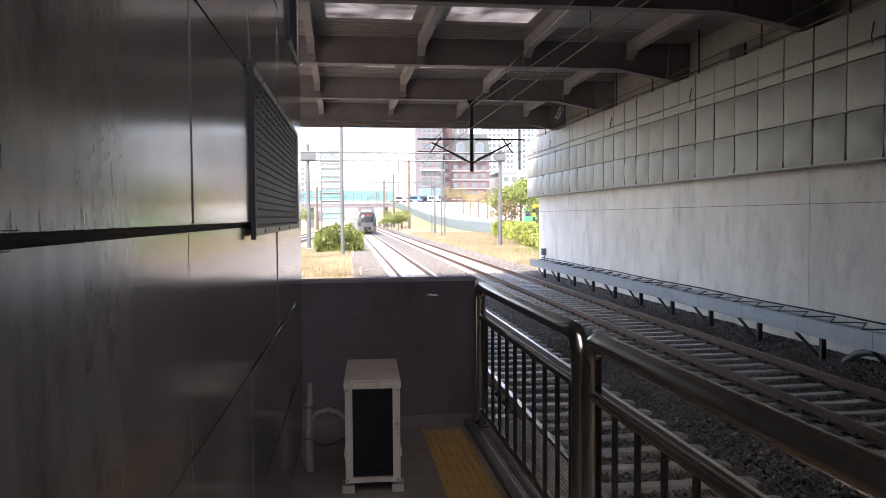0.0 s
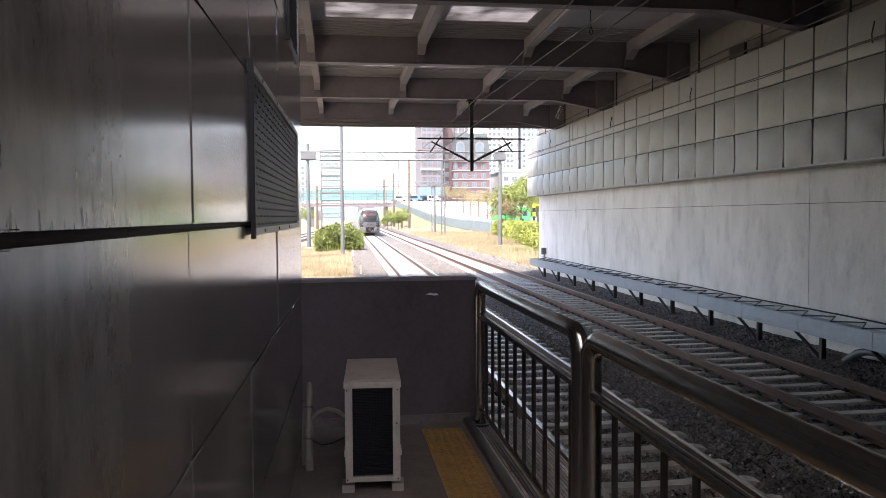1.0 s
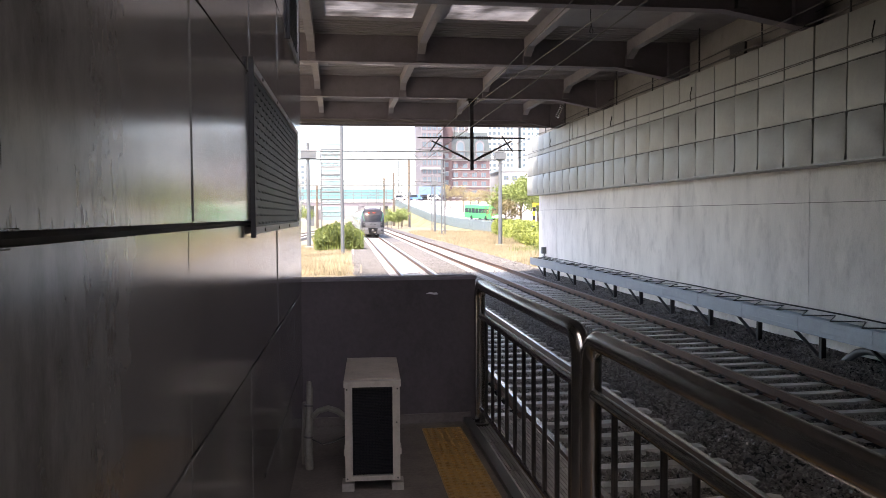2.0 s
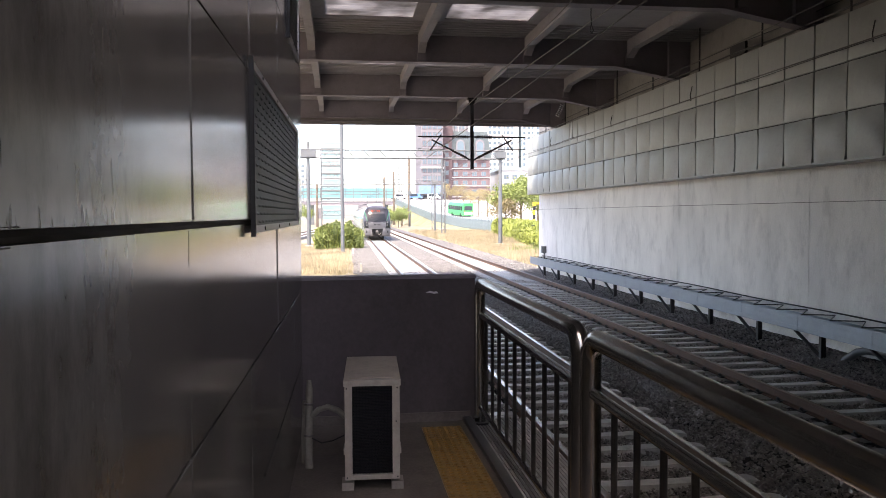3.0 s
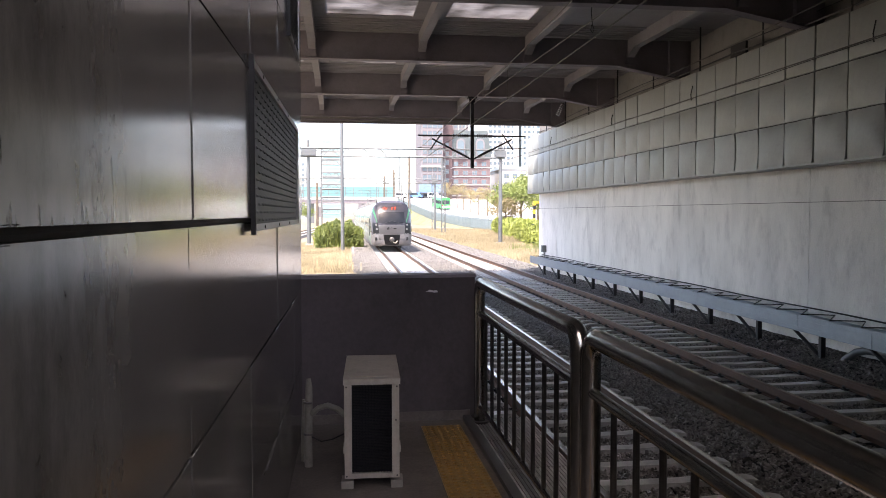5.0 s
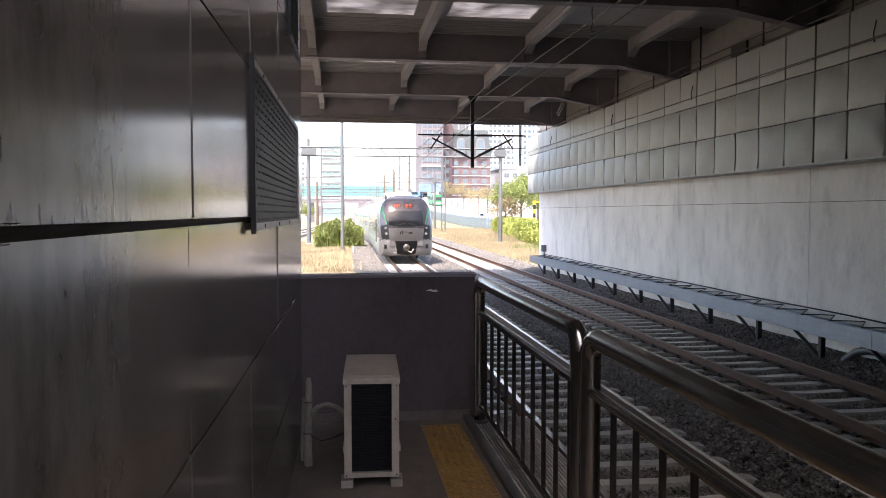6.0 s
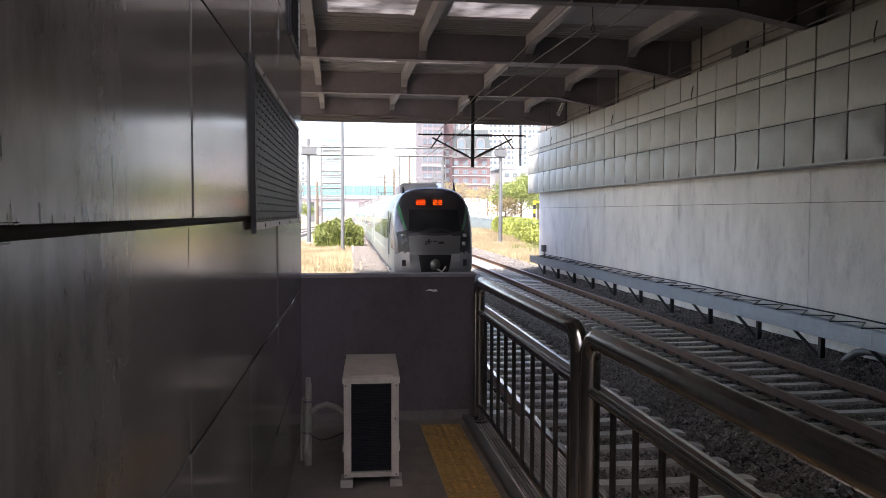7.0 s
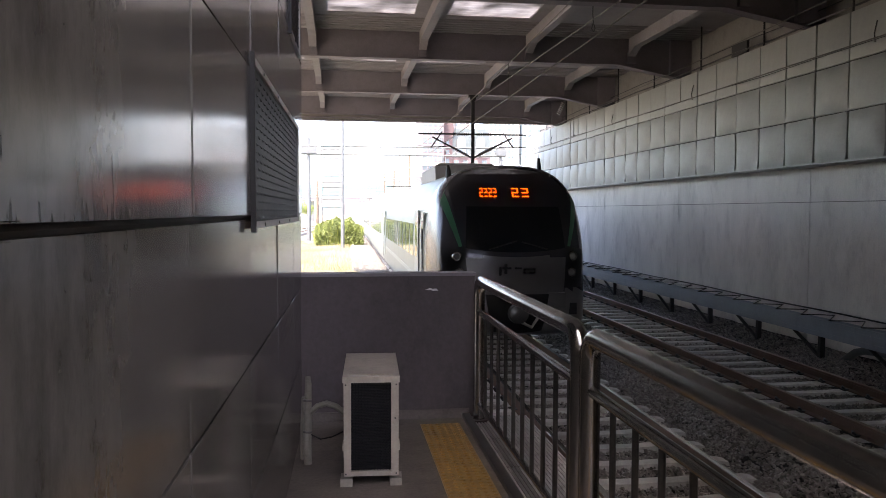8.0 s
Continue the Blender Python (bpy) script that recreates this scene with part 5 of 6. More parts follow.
# ---- buildings beyond ----
def facade_windows(parent, x0, x1, z0, z1, y, cols, rows, ww, wh, mat, frame_mat=None, arch=False):
    for r in range(rows):
        for c in range(cols):
            cx = x0 + (x1 - x0) * (c + 0.5) / cols
            cz = z0 + (z1 - z0) * (r + 0.5) / rows
            win = bmesh.new()
            outline = [(cx - ww / 2, cz - wh / 2), (cx + ww / 2, cz - wh / 2), (cx + ww / 2, cz + wh / 2)]
            if arch:
                outline += [(cx + ww / 2 * math.cos(a), cz + wh / 2 + ww / 2 * math.sin(a)) for a in (0.5, 1.05, 1.57, 2.1, 2.64)]
            outline += [(cx - ww / 2, cz + wh / 2)]
            extrude(win, outline, y - 0.06, y + 0.02)
            ob = part("window", win, frame_mat or M_STONE2, parent)
            for s in (-1, 1):
                pane = bmesh.new()
                box(pane, cx + s * ww * 0.24 - ww * 0.2, cx + s * ww * 0.24 + ww * 0.2, y - 0.075, y - 0.061, cz - wh * 0.42, cz + wh * 0.42)
                part("pane", pane, M_WINGLASS, ob)


def build_buildings():
    y = 290.0
    h = thing("brick_building", "red brick building with arched dormers in a slate mansard roof", "building")
    bm = bmesh.new()
    box(bm, 42.0, 57.5, y, y + 25, 6, 22.5)
    part("wall", bm, M_BRICK, h)
    facade_windows(h, 42.5, 57.0, 8.5, 22.0, y, 4, 4, 1.9, 1.7, None)
    for z in (8.0, 12.2, 15.4, 18.8, 22.3):
        bm = bmesh.new()
        box(bm, 41.9, 57.6, y - 0.25, y, z, z + 0.35)
        part("string_course", bm, M_STONE, h)
    bm = bmesh.new()
    extrude(bm, [(41.4, 22.5), (58.1, 22.5), (56.5, 33.0), (43.0, 33.0)], y - 0.4, y + 25)
    part("mansard_roof", bm, M_SLATE, h)
    for cx in (46.0, 53.5):
        bm = bmesh.new()
        ol = [(cx - 1.7, 23.0), (cx + 1.7, 23.0), (cx + 1.7, 28.2)] + [(cx + 1.7 * math.cos(a), 28.2 + 1.7 * math.sin(a)) for a in (0.5, 1.05, 1.57, 2.1, 2.64)] + [(cx - 1.7, 28.2)]
        extrude(bm, ol, y - 1.4, y + 1)
        d = part("dormer", bm, M_STONE2, h)
        bm = bmesh.new()
        ol = [(cx - 1.2, 23.6), (cx + 1.2, 23.6), (cx + 1.2, 28.0)] + [(cx + 1.2 * math.cos(a), 28.0 + 1.2 * math.sin(a)) for a in (0.5, 1.05, 1.57, 2.1, 2.64)] + [(cx - 1.2, 28.0)]
        extrude(bm, ol, y - 1.47, y - 1.401)
        part("dormer_window", bm, M_WINGLASS, d)
    bm = bmesh.new()
    extrude(bm, [(38.8, 6), (42.6, 6), (42.6, 30), (43.4, 32), (42.4, 36), (39.0, 36), (38.0, 32), (38.8, 30)], y - 1.5, y + 6)
    part("stair_tower", bm, M_BRICK2, h, "deep red brick stair tower")
    facade_windows(h, 39.2, 42.3, 9, 29, y - 1.5, 1, 6, 1.3, 1.8, None)

    g = thing("office_building", "grey office building with glass bands and brick piers", "building")
    y2 = 284.0
    bm = bmesh.new()
    box(bm, 30.5, 38.6, y2, y2 + 22, 6, 40)
    part("wall", bm, M_STONE2, g)
    facade_windows(g, 30.8, 38.4, 10, 39, y2, 4, 9, 1.5, 2.3, None, M_BRICK2, False)
    bm = bmesh.new()
    box(bm, 29.5, 38.6, y2 - 2.0, y2, 9.2, 12.2)
    part("shop_canopy", bm, M_BLUE, g, "blue shop canopy")
    bm = bmesh.new()
    box(bm, 30.2, 39, y2 - 0.8, y2, 18.6, 19.2)
    part("ledge", bm, M_STONE, g)

    w = thing("low_building", "pale low building with a flat roof", "building")
    bm = bmesh.new()
    box(bm, 64.0, 82.0, 300, 325, 2, 19)
    part("wall", bm, M_STONE, w)
    facade_windows(w, 64.5, 81.5, 8, 18, 300, 5, 3, 2.0, 1.8, None, M_STONE2)
    bm = bmesh.new()
    box(bm, 63.5, 82.5, 299.5, 325.5, 19, 20)
    part("roof", bm, M_BLUEPALE, w)
    for x, yy, wd, ht, lab, m in ((84, 430, 18, 110, "white apartment tower with blue-grey windows", M_STONE), (104, 430, 14, 95, "pale blue apartment tower with rows of windows", M_BLUEPALE),
                                  (66, 460, 12, 70, "pale apartment tower with rows of windows", M_STONE2)):
        t = thing("apartment_tower", lab, "building", group="apartment towers")
        bm = bmesh.new()
        box(bm, x, x + wd, yy, yy + 16, -2, ht)
        part("wall", bm, m, t)
        bm = bmesh.new()
        z = 5.0
        while z < 62:
            for c in range(int(wd / 2.6)):
                box(bm, x + 0.7 + c * 2.6, x + 2.3 + c * 2.6, yy - 0.1, yy + 0.1, z, z + 1.6)
            z += 3.0
        tagged(part("window_grid", bm, M_WINGLASS, t), kind="stuff")
        for c in range(3):
            bm = bmesh.new()
            box(bm, x + wd * (c + 0.5) / 3 - 0.25, x + wd * (c + 0.5) / 3 + 0.25, yy - 0.4, yy, 0, ht)
            part("pier", bm, M_BLUEPALE if m is M_STONE else M_STONE, t)
    t = thing("apartment_tower", "pale teal glass tower far beyond the yard", "building", group="apartment towers")
    bm = bmesh.new()
    box(bm, -10.5, 2.5, 520, 534, -2, 53)
    part("wall", bm, M_TOWER, t)
    for i in range(14):
        bm = bmesh.new()
        box(bm, -10.6, 2.6, 519.8, 520, 4 + i * 3.5, 4.5 + i * 3.5)
        part("floor_band", bm, M_BLUEPALE, t)
    bm = bmesh.new()
    box(bm, -9, 1, 521, 531, 53, 57)
    part("roof_house", bm, M_STONE, t)
    for x, wd, ht in ((-34, 14, 34), (-55, 16, 46)):
        t = thing("apartment_tower", "pale apartment block far beyond the yard", "building", group="apartment towers")
        bm = bmesh.new()
        box(bm, x, x + wd, 480, 494, -2, ht)
        part("wall", bm, M_STONE, t)
        bm = bmesh.new()
        for r in range(int(ht / 3.2)):
            for c in range(5):
                box(bm, x + 0.8 + c * wd / 5.2, x + 2.4 + c * wd / 5.2, 479.9, 480.1, 2 + r * 3.2, 3.6 + r * 3.2)
        tagged(part("window_grid", bm, M_WINGLASS, t), kind="stuff")

    br = thing("footbridge", "pale teal covered bridge across the railway", "bridge")
    yb = 235.0
    bm = bmesh.new()
    box(bm, -70, 16.5, yb, yb + 6, 4.6, 5.6)
    part("deck", bm, M_GIRDER, br)
    for i in range(34):
        bm = bmesh.new()
        x = -68 + i * 2.5
        box(bm, x, x + 2.4, yb - 0.1, yb, 6.6, 9.6)
        part("screen_panel", bm, M_TEAL, br)
        bm = bmesh.new()
        box(bm, x - 0.08, x + 0.08, yb - 0.25, yb - 0.11, 5.6, 9.9)
        part("post", bm, M_POLE, br)
    for z in (5.75, 6.35):
        bm = bmesh.new()
        tube(bm, [(-70, yb - 0.2, z), (16.5, yb - 0.2, z)], 0.08, 5)
        part("rail", bm, M_POLE, br)
    for x in (-62, -45, -30, -17, -8, 14.5):
        bm = bmesh.new()
        box(bm, x - 0.6, x + 0.6, yb + 1.5, yb + 4, GROUND_Z, 4.6)
        part("pier", bm, M_POLE, br)
    far = bmesh.new()
    for i in range(60):
        x = -420 + i * 16 + 5 * math.sin(i * 3.3)
        hh = 9 + 5 * math.sin(i * 1.7) + 4 * math.sin(i * 0.6)
        box(far, x, x + 13, 620 + 20 * math.sin(i), 640 + 20 * math.sin(i), -2, hh)
    solid("distant_town", far, M_STONE2, "pale low town far behind the railway", "buildings", "stuff")


M_BRICK = material("weathered red brick", (0.135, 0.095, 0.1), 0.85, 0, 0.2, 0.4, 6, 0.1, stain=0.15)
M_BRICK2 = material("deep red brick", (0.1, 0.066, 0.07), 0.85, 0, 0.2, 0.4, 6, 0.1)
M_STONE = material("pale rendered stone", (0.4, 0.4, 0.4), 0.8, 0, 0.1, 0.3, 6, 0.05)
M_STONE2 = material("grey rendered stone", (0.17, 0.163, 0.178), 0.8, 0, 0.15, 0.3, 6, 0.05)
M_SLATE = material("grey slate roof", (0.09, 0.115, 0.12), 0.6, 0, 0.2, 0.5, 6, 0.1)
M_WINGLASS = glass("window glass", (0.1, 0.14, 0.17), 0.1)
M_BLUE = material("blue canopy", (0.15, 0.24, 0.36), 0.5)
M_BLUEPALE = material("pale blue cladding", (0.42, 0.52, 0.6), 0.6, 0, 0.08, 0.3, 6, 0)
M_TOWER = material("pale teal tower glass", (0.21, 0.37, 0.39), 0.5, 0, 0.1, 0.3, 6, 0)
M_TEAL = material("pale teal screen", (0.115, 0.27, 0.285), 0.5, 0, 0.1, 0.3, 6, 0)
build_buildings()


# ---- train: front at y = 0, facing -y, rail top at z = 0 ----
CAR_L, CAR_GAP, HALF_W = 23.0, 0.5, 1.5


HALF = [(1.42, 0.32), (1.49, 0.6), (1.5, 1.1), (1.5, 1.7), (1.49, 2.2), (1.455, 2.6), (1.395, 2.93), (1.27, 3.22), (1.07, 3.45), (0.82, 3.59), (0.48, 3.66), (0.0, 3.68)]


def half_width(z):
    for (ax, az), (bx, bz) in zip(HALF, HALF[1:]):
        if az <= z <= bz:
            return ax + (bx - ax) * (z - az) / (bz - az)
    return HALF[0][0]


def skin_y(x, z):
    """The cab front with its rounded rim."""
    f = max(abs(x) / max(0.3, half_width(z)), (z - 1.9) / 1.78 if z > 1.9 else (1.9 - z) / 1.58)
    return nose_y(x, z) + 0.22 * min(1.0, f) ** 14


def section():
    """The body's cross section as (x, z), from the lower left over the roof to the lower right."""
    half = HALF
    coarse = [(-x, z) for x, z in half] + [(x, z) for x, z in reversed(half[:-1])]
    fine = []
    for (ax, az), (bx, bz) in zip(coarse, coarse[1:]):
        fine += [(ax + (bx - ax) * t / 3, az + (bz - az) * t / 3) for t in range(3)]
    base = coarse[-1]
    return fine + [(base[0] * (1 - 2 * t / 12), base[1]) for t in range(12)]


def nose_y(x, z):
    """How far back the cab front lies at (x, z)."""
    rake = 0.10 * max(0.0, (1.0 - z)) ** 2 + 0.16 * max(0.0, z - 1.2) ** 2 + 0.06 * max(0.0, z - 2.2) ** 3
    return rake + 0.42 * abs(x / HALF_W) ** 3


def patch(bm, corners, nu=10, nv=10, out=0.012, bow=0.0):
    """A skin over the cab front between four corners (x, z), lower left first, counter-clockwise; bow dips its lower edge."""
    (ax, az), (bx, bz), (cx, cz), (dx, dz) = corners
    g = []
    for i in range(nu + 1):
        u = i / nu
        col = []
        for j in range(nv + 1):
            v = j / nv
            x = (ax * (1 - u) + bx * u) * (1 - v) + (dx * (1 - u) + cx * u) * v
            z = (az * (1 - u) + bz * u) * (1 - v) + (dz * (1 - u) + cz * u) * v - bow * 4 * u * (1 - u) * (1 - v)
            lim = half_width(z) - 0.015
            x = max(-lim, min(lim, x))
            col.append(bm.verts.new((x, skin_y(x, z) - out, z)))
        g.append(col)
    for i in range(nu):
        for j in range(nv):
            bm.faces.new((g[i][j], g[i + 1][j], g[i + 1][j + 1], g[i][j + 1]))
    bmesh.ops.solidify(bm, geom=bm.faces[:], thickness=-0.02)


def body_skin(bm, y0, y1, steps=2):
    sec = section()
    rings = [[bm.verts.new((x, y0 + (y1 - y0) * s / steps, z)) for x, z in sec] for s in range(steps + 1)]
    for a, b in zip(rings, rings[1:]):
        for i in range(len(sec) - 1):
            bm.faces.new((a[i], a[i + 1], b[i + 1], b[i]))
        bm.faces.new((a[-1], a[0], b[0], b[-1]))
    return rings


def side_fittings(car_ob, y0, y1, cab):
    """Windows, doors and bands on both sides of a coach."""
    doors = [y0 + 1.0, y1 - 2.0] if not cab else [y0 + 4.4, y1 - 2.0]
    for s in (-1, 1):
        for d in doors:
            bm = bmesh.new()
            box(bm, s * 1.5 - 0.016, s * 1.5 + 0.016, d, d + 0.95, 0.75, 2.75)
            door = part("door", bm, M_TDOOR, car_ob, "pale green door leaf", bevel=0.006)
            bm = bmesh.new()
            box(bm, s * 1.5 - 0.022, s * 1.5 + 0.022, d + 0.25, d + 0.7, 1.6, 2.45)
            part("door_window", bm, M_TGLASS, door)
        a, b = doors[0] + 1.6, doors[1] - 0.5
        n = 11
        for i in range(n):
            ya = a + (b - a) * i / n
            bm = bmesh.new()
            box(bm, s * 1.492 - 0.014, s * 1.492 + 0.014, ya, ya + (b - a) / n - 0.35, 1.55, 2.4)
            part("window", bm, M_TGLASS, car_ob, bevel=0.01)
        bm = bmesh.new()
        box(bm, s * 1.498 - 0.012, s * 1.498 + 0.012, a - 0.2, b + 0.2, 1.02, 1.14)
        part("waist_band", bm, M_TDOOR, car_ob, "pale mint waist band")
        bm = bmesh.new()
        box(bm, s * 1.3 - 0.04, s * 1.3 + 0.04, y0 + 0.3 + (3 if cab else 0), y1 - 0.3, 0.28, 0.5)
        part("skirt", bm, M_TUNDER, car_ob)
    for yb in (y0 + 3.6, y1 - 3.6):
        bm = bmesh.new()
        for s in (-1, 1):
            box(bm, s * 1.05 - 0.08, s * 1.05 + 0.08, yb - 1.6, yb + 1.6, 0.38, 0.62)
        box(bm, -1.0, 1.0, yb - 0.3, yb + 0.3, 0.35, 0.6)
        bogie = part("bogie", bm, M_TUNDER, car_ob, "black bogie frame")
        for dy in (-1.2, 1.2):
            for s in (-1, 1):
                bm = bmesh.new()
                tube(bm, [(s * 0.7, yb + dy, 0.43), (s * 0.84, yb + dy, 0.43)], 0.43, 18)
                part("wheel", bm, M_DARKSTEEL, bogie, smooth=True)
    for i in range(4):
        bm = bmesh.new()
        ya = y0 + 6.2 + i * 2.8
        box(bm, -1.25, 1.25, ya, ya + 2.2, 0.3, 0.72)
        part("equipment_box", bm, M_TUNDER, car_ob, bevel=0.02)


def build_train():
    train = thing("train", "white and green express train with a grey metallic raked cab front", "train")
    # cab car
    bm = bmesh.new()
    sec = section()
    k = len(sec)
    rings = []
    cz = 1.9
    for r in range(0, 29):
        f = r / 28
        f = f ** 0.8
        ring = []
        for x, z in sec:
            px, pz = x * f, cz + (z - cz) * f
            ring.append(bm.verts.new((px, nose_y(px, pz) + 0.22 * f ** 14, pz)))
        rings.append(ring)
    for extra in (2.6, 3.2):
        rings.append([bm.verts.new((x, max(extra, nose_y(x, z) + 0.24), z)) for x, z in sec])
    rings.append([bm.verts.new((x, CAR_L, z)) for x, z in sec])
    for a, b in zip(rings, rings[1:]):
        for i in range(k):
            try:
                bm.faces.new((a[i], a[(i + 1) % k], b[(i + 1) % k], b[i]))
            except ValueError:
                pass
    bm.faces.new(rings[-1])
    bmesh.ops.remove_doubles(bm, verts=bm.verts, dist=0.0005)
    for f in bm.faces:
        c = f.calc_center_median()
        if c.z > 1.98 and c.y < 2.3 or 1.22 < c.z < 1.98 and 0.1 < c.y < 1.9:
            f.material_index = 1
        elif c.z < 1.98 and c.y < 0.9:
            f.material_index = 2
    cab = part("cab_car", bm, [M_TWHITE, M_TMASK, M_TGREY], train, "silver-white cab coach with green sweep", smooth=True)

    bm = bmesh.new()
    patch(bm, ((-1.02, 1.95), (1.02, 1.95), (1.28, 3.48), (-1.28, 3.48)), 16, 16, 0.022, 0.1)
    part("cab_mask", bm, M_TMASK, cab, "glossy grey metallic cab mask", smooth=True)
    bm = bmesh.new()
    patch(bm, ((-0.98, 2.02), (0.98, 2.02), (0.92, 2.82), (-0.92, 2.82)), 12, 10, 0.034, 0.08)
    part("windscreen", bm, M_TSCREEN, cab, "dark windscreen", smooth=True)
    for s in (-1, 1):
        bm = bmesh.new()
        c = [(s * 1.02, 1.98), (s * 1.08, 1.98), (s * 1.43, 3.0), (s * 1.34, 3.28)]
        patch(bm, c if s > 0 else [c[1], c[0], c[3], c[2]], 6, 14, 0.026)
        part("green_sweep", bm, M_TGREEN, cab, "bright green sweep", smooth=True)
        bm = bmesh.new()
        c = [(s * 0.94, 1.25), (s * 1.34, 1.25), (s * 1.42, 1.98), (s * 1.0, 2.06)]
        patch(bm, c if s > 0 else [c[1], c[0], c[3], c[2]], 6, 8, 0.03)
        panel = part("headlight_panel", bm, M_BLACKGLOSS, cab, "black headlight panel", smooth=True)
        for z, x in ((1.86, 1.14), (1.55, 1.1)):
            bm = bmesh.new()
            y = nose_y(s * x, z)
            tube(bm, [(s * x, y - 0.02, z), (s * x, y - 0.06, z)], [0.1, 0.09], 16)
            part("headlight", bm, M_LAMPRING, panel, "chrome-ringed headlight", smooth=True)
            bm = bmesh.new()
            tube(bm, [(s * x, y - 0.055, z), (s * x, y - 0.068, z)], [0.07, 0.055], 14)
            part("lens", bm, M_LENS, panel, smooth=True)
        bm = bmesh.new()
        y = nose_y(s * 0.78, 1.05)
        box(bm, s * 0.78 - 0.17, s * 0.78 + 0.17, y - 0.05, y + 0.1, 0.86, 1.16)
        part("bumper_box", bm, M_TGREY, cab, bevel=0.03)
        bm = bmesh.new()
        y = nose_y(s * 1.12, 0.78)
        box(bm, s * 1.12 - 0.1, s * 1.12 + 0.1, y - 0.02, y + 0.1, 0.72, 0.95)
        part("step_recess", bm, M_BLACKGLOSS, cab)
    bm = bmesh.new()
    patch(bm, ((-0.93, 1.2), (0.93, 1.2), (1.0, 1.84), (-1.0, 1.84)), 12, 6, 0.022, 0.0)
    part("nose_panel", bm, M_TGREY, cab, "silver-grey nose panel", smooth=True)
    bm = bmesh.new()
    patch(bm, ((-0.5, 0.42), (0.5, 0.42), (0.62, 1.14), (-0.62, 1.14)), 10, 6, 0.03, 0.05)
    part("coupler_recess", bm, M_BLACKGLOSS, cab, "black coupler recess", smooth=True)
    bm = bmesh.new()
    tube(bm, [(0, 0.05, 0.78), (0, -0.16, 0.78), (0, -0.22, 0.78)], [0.2, 0.19, 0.1], 16)
    part("coupler", bm, M_DARKSTEEL, cab, smooth=True)
    bm = bmesh.new()
    tube(bm, [(0.05, -0.1, 0.62), (0.25, -0.12, 0.52), (0.4, -0.05, 0.7)], 0.03, 8)
    part("brake_hose", bm, M_ACW, cab, "pale brake hose")
    # destination displays
    for x0, x1 in ((-0.66, -0.3), (-0.04, 0.36)):
        bm = bmesh.new()
        patch(bm, ((x0 - 0.05, 2.97), (x1 + 0.05, 2.97), (x1 + 0.05, 3.23), (x0 - 0.05, 3.23)), 4, 4, 0.03)
        disp = part("display", bm, M_BLACKGLOSS, cab)
        marks = bmesh.new()
        cells = 4 if x0 < -0.5 else 2
        wide = (x1 - x0) / cells
        for c in range(cells):
            cx = x0 + wide * (c + 0.5)
            pieces = ((-0.34, 0.28, 0.34, 0.36), (-0.34, -0.06, 0.34, 0.04), (-0.34, -0.38, 0.34, -0.28), (0.2, -0.06, 0.34, 0.3), (-0.34, -0.38, -0.2, 0.0))
            for a0, b0, a1, b1 in pieces[:5 if c % 2 == 0 else 4]:
                xa, xb, za, zb = cx + a0 * wide, cx + a1 * wide, 3.1 + b0 * 0.24, 3.1 + b1 * 0.24
                vs = [marks.verts.new((px, nose_y(px, pz) - 0.056, pz)) for px, pz in ((xa, za), (xb, za), (xb, zb), (xa, zb))]
                marks.faces.new(vs)
        bmesh.ops.solidify(marks, geom=marks.faces[:], thickness=0.004)
        part("lit_segments", marks, M_LED, disp, "glowing orange display segments")
    # maker's mark as plain shapes
    bm = bmesh.new()
    for x0, x1, z0, z1 in ((-0.36, -0.31, 1.5, 1.66), (-0.26, -0.2, 1.5, 1.72), (-0.3, -0.12, 1.62, 1.66), (-0.06, 0.08, 1.5, 1.54), (-0.06, 0.08, 1.62, 1.66), (0.12, 0.34, 1.55, 1.63), (-0.36, 0.34, 1.41, 1.45)):
        box(bm, x0, x1, nose_y(0, 1.55) - 0.022, nose_y(0, 1.55) - 0.01, z0, z1)
    part("emblem", bm, M_BLACKGLOSS, cab, "dark emblem bars")
    # wipers
    bm = bmesh.new()
    for a, b in (((-0.55, 2.0), (0.0, 2.16)), ((0.6, 2.0), (0.1, 2.14))):
        pts = [(a[0] + (b[0] - a[0]) * t, a[1] + (b[1] - a[1]) * t) for t in (0, 0.5, 1)]
        tube(bm, [(x, nose_y(x, z) - 0.06, z) for x, z in pts], 0.014, 6)
    part("wipers", bm, M_BLACK, cab)
    # roof gear
    bm = bmesh.new()
    extrude(bm, [(-0.87, 3.5), (0.87, 3.5), (0.85, 3.95), (0.72, 4.04), (-0.72, 4.04), (-0.85, 3.95)], 6.2, 10.4)
    for v in bm.verts:
        if v.co.y < 7 and v.co.z > 3.8:
            v.co.y += 0.35
    part("roof_unit", bm, M_TROOF, cab, "grey roof air-conditioning unit", bevel=0.04)
    for x, h in ((-1.0, 0.14), (1.06, 0.32)):
        bm = bmesh.new()
        tube(bm, [(x, 2.6, 3.3), (x, 2.6, 3.6), (x, 2.66, 3.6 + h)], [0.08, 0.06, 0.03], 8)
        part("antenna", bm, M_BLACK, cab, smooth=True)
    side_fittings(cab, 0.0, CAR_L, True)
    for s in (-1, 1):
        bm = bmesh.new()
        tube(bm, [(s * 1.535, 2.95, 1.0), (s * 1.55, 2.95, 1.02), (s * 1.55, 2.95, 2.3), (s * 1.535, 2.95, 2.32)], 0.016, 6)
        tube(bm, [(s * 1.535, 3.75, 1.0), (s * 1.55, 3.75, 1.02), (s * 1.55, 3.75, 2.3), (s * 1.535, 3.75, 2.32)], 0.016, 6)
        part("grab_rail", bm, M_BLACK, cab)
        bm = bmesh.new()
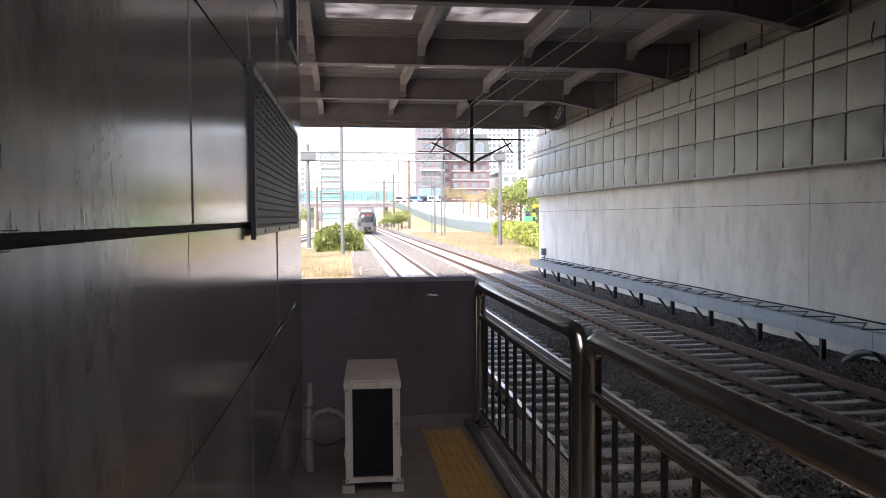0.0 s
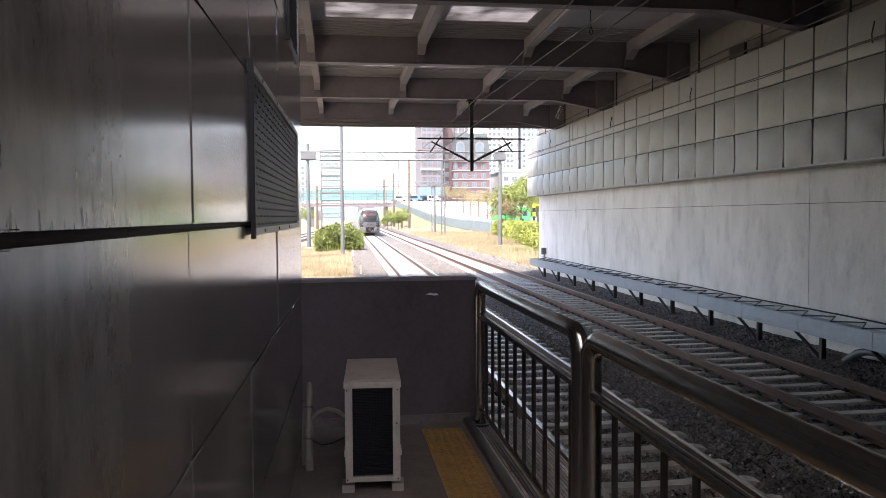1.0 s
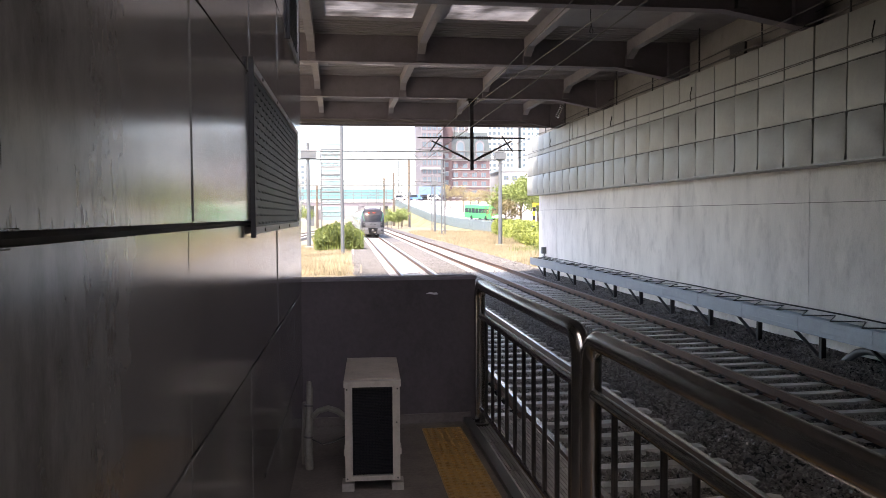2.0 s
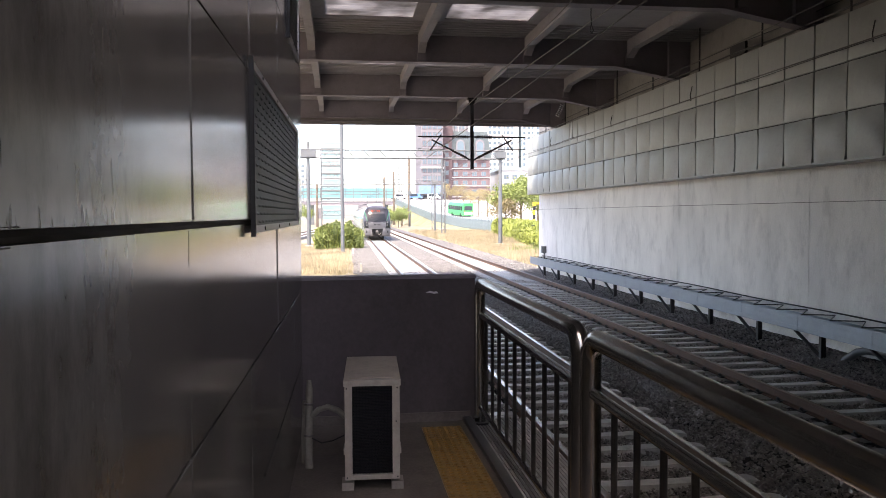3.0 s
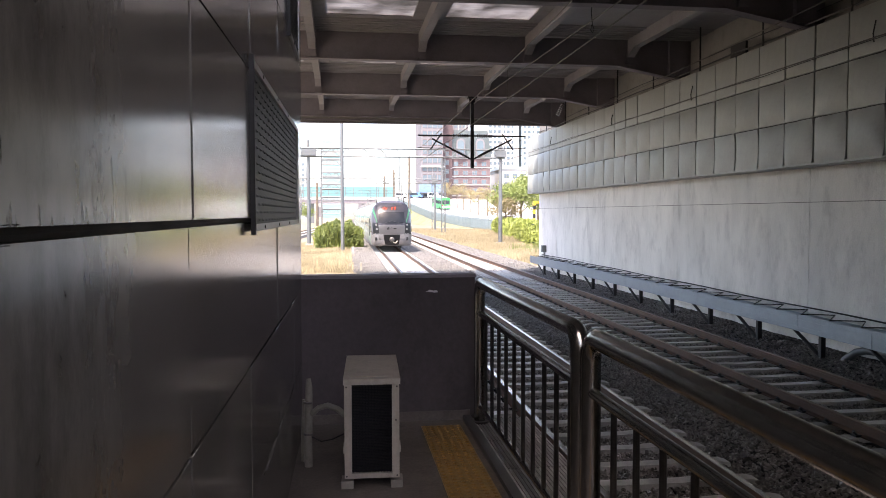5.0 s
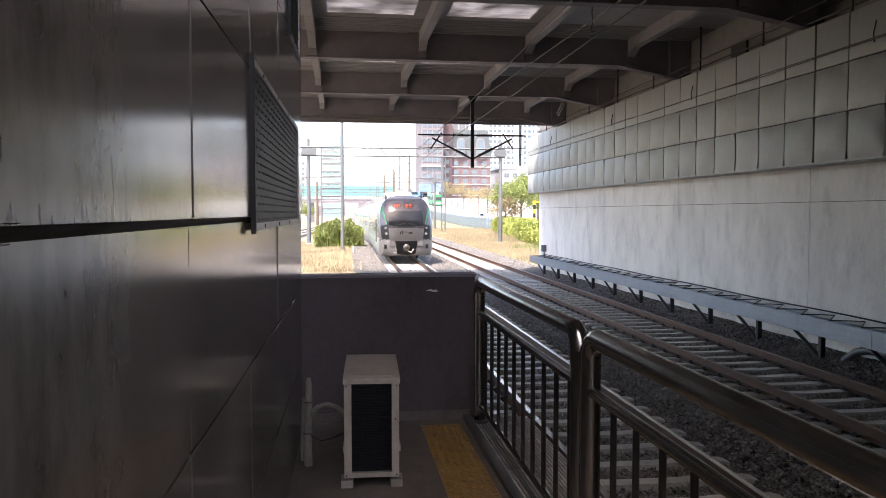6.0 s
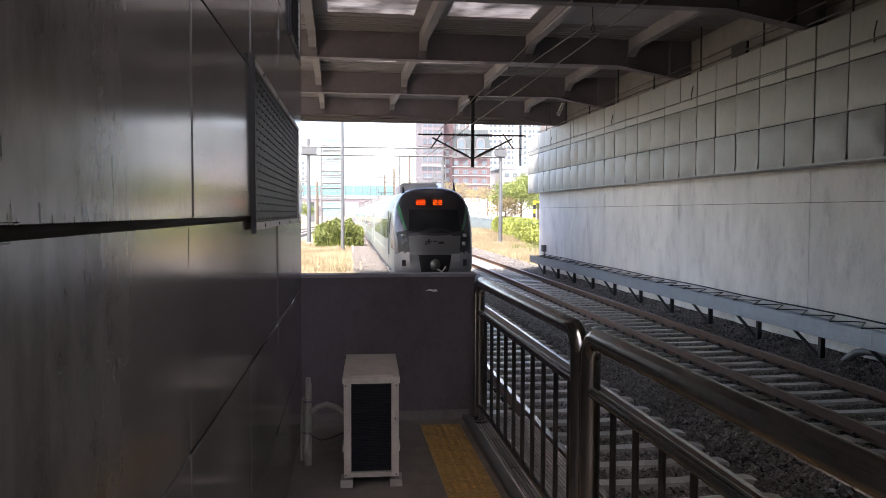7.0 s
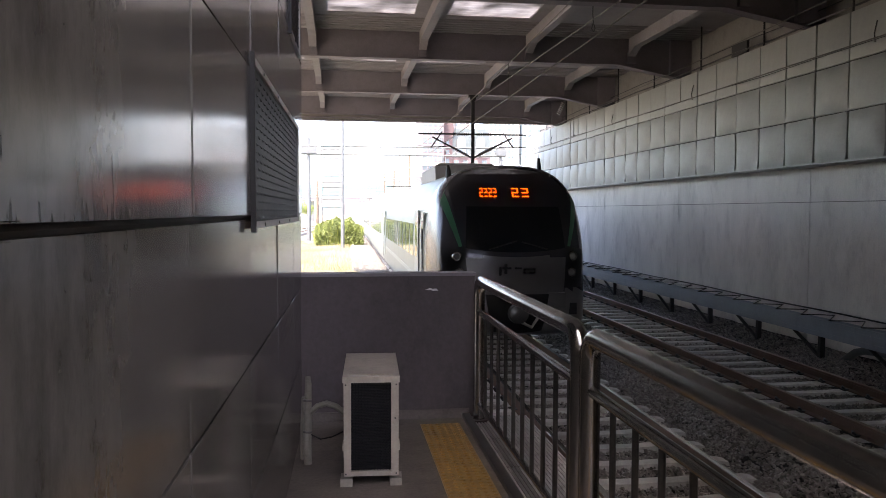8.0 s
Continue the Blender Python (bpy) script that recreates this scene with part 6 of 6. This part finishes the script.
        box(bm, s * 1.5 - 0.013, s * 1.5 + 0.013, 3.05, 3.68, 0.85, 2.7)
        part("cab_door", bm, M_TDOOR, cab, bevel=0.005)
        bm = bmesh.new()
        box(bm, s * 1.5 - 0.02, s * 1.5 + 0.02, 3.15, 3.58, 1.85, 2.5)
        part("cab_window", bm, M_TGLASS, cab)
    # trailing coaches
    for c in range(1, 6):
        y0 = c * (CAR_L + CAR_GAP)
        y1 = y0 + CAR_L
        bm = bmesh.new()
        rings = body_skin(bm, y0, y1)
        bm.faces.new(rings[0])
        bm.faces.new(list(reversed(rings[-1])))
        coach = part("coach", bm, M_TWHITE, train, smooth=True)
        bm = bmesh.new()
        box(bm, -1.25, 1.25, y0 - CAR_GAP - 0.02, y0 + 0.02, 0.7, 3.3)
        part("gangway", bm, M_BLACK, coach, "black gangway bellows")
        side_fittings(coach, y0, y1, False)
        for ya in (y0 + 4, y0 + 15):
            bm = bmesh.new()
            box(bm, -0.95, 0.95, ya, ya + 3.6, 3.55, 3.95)
            part("roof_unit", bm, M_TROOF, coach, bevel=0.08)
        if c in (1, 3):
            bm = bmesh.new()
            for s in (-0.5, 0.5):
                tube(bm, [(s, y0 + 10, 3.65), (s, y0 + 11.2, 4.1), (s, y0 + 10.2, 4.25)], 0.03, 6)
            tube(bm, [(-0.8, y0 + 10.2, 4.27), (0.8, y0 + 10.2, 4.27)], 0.03, 6)
            for dy in (8.5, 9.2, 12.2):
                tube(bm, [(0.5, y0 + dy, 3.6), (0.5, y0 + dy, 4.05)], 0.07, 6)
            part("pantograph", bm, M_BLACK, coach)
    return train


M_TWHITE = material("silver-white train paint", (0.21, 0.245, 0.23), 0.35, 0.1, 0.05, 0.7, 8, 0.0, stain=0.08)
M_TGREY = material("silver-grey train paint", (0.17, 0.166, 0.17), 0.38, 0.4, 0.06, 1, 10, 0)
M_TROOF = material("dusty roof grey", (0.2, 0.2, 0.2), 0.6, 0, 0.15, 1, 10, 0.05)
M_TMASK = material("grey metallic gloss paint", (0.085, 0.082, 0.094), 0.24, 0.3, 0.06, 0.6, 10, 0)
M_TGREEN = material("bright green train paint", (0.06, 0.24, 0.13), 0.3, 0, 0.06, 1, 10, 0)
M_TDOOR = material("pale green-white door paint", (0.31, 0.36, 0.335), 0.35, 0, 0.05, 1, 10, 0)
M_TUNDER = material("black underframe", (0.02, 0.019, 0.018), 0.8, 0, 0.3, 2, 20, 0.1)
# Pale green base colour stands for bright sky reflected in the coach windows.
M_TGLASS = glass("coach glass with painted green reflection", (0.14, 0.18, 0.165), 0.05)
M_TSCREEN = glass("dark cab glass", (0.02, 0.022, 0.026), 0.05)
M_BLACKGLOSS = material("gloss black", (0.012, 0.012, 0.014), 0.3, 0, 0.1, 3, 20, 0)
M_LAMPRING = material("chrome lamp ring", (0.3, 0.3, 0.3), 0.25, 1.0, 0.05, 3, 20, 0)
M_LENS = glass("clear lamp lens", (0.2, 0.2, 0.2), 0.1)
M_LED = glow("orange display light", (1.0, 0.075, 0.006), 0.5)
M_LED.node_tree.nodes["Principled BSDF"].inputs["Base Color"].default_value = (0.03, 0.012, 0.008, 1)
train = build_train()


# ---- what moves ----
def road_row(x, y, turn):
    """A pose on the road, turned towards the tracks by some degrees, nose up the ramp."""
    climb = math.degrees(math.atan((road_z(y + 8) - road_z(y)) / 8))
    return pose(x, y, road_z(y) + 0.02, climb, 0, turn)


def motions():
    rows = []
    for i in range(17):
        t = i * 0.5
        d = 14.3 + 14.0 * (8.0 - t)
        rows.append((t, pose(TRACK_1 + DRIFT * d, d, RAIL_Z, 0, 0, -0.64)))
    walk(train, rows)
    walk(bus, [(0.0, road_row(46.0, 146, 50)), (1.0, road_row(39.5, 153, 38)), (2.0, road_row(34.0, 165, 24)), (2.9, road_row(30.9, 180, 13)),
               (3.5, road_row(30.0, 187, 11)), (4.5, road_row(29.0, 200, 9)), (6.0, road_row(29.0, 225, 4)), (7.0, road_row(28.2, 242, 3)), (8.0, road_row(27.4, 259, 3))])
    walk(moving_car, [(0.0, road_row(70.0, 128, 80)), (2.0, road_row(56.0, 129, 76)), (4.0, road_row(41.0, 134, 60)), (5.0, road_row(34.0, 140, 40)),
                      (5.9, road_row(30.3, 149, 18)), (6.6, road_row(29.4, 160, 6)), (7.0, road_row(29.4, 167, 2)), (8.0, road_row(29.0, 184, 2))])


motions()
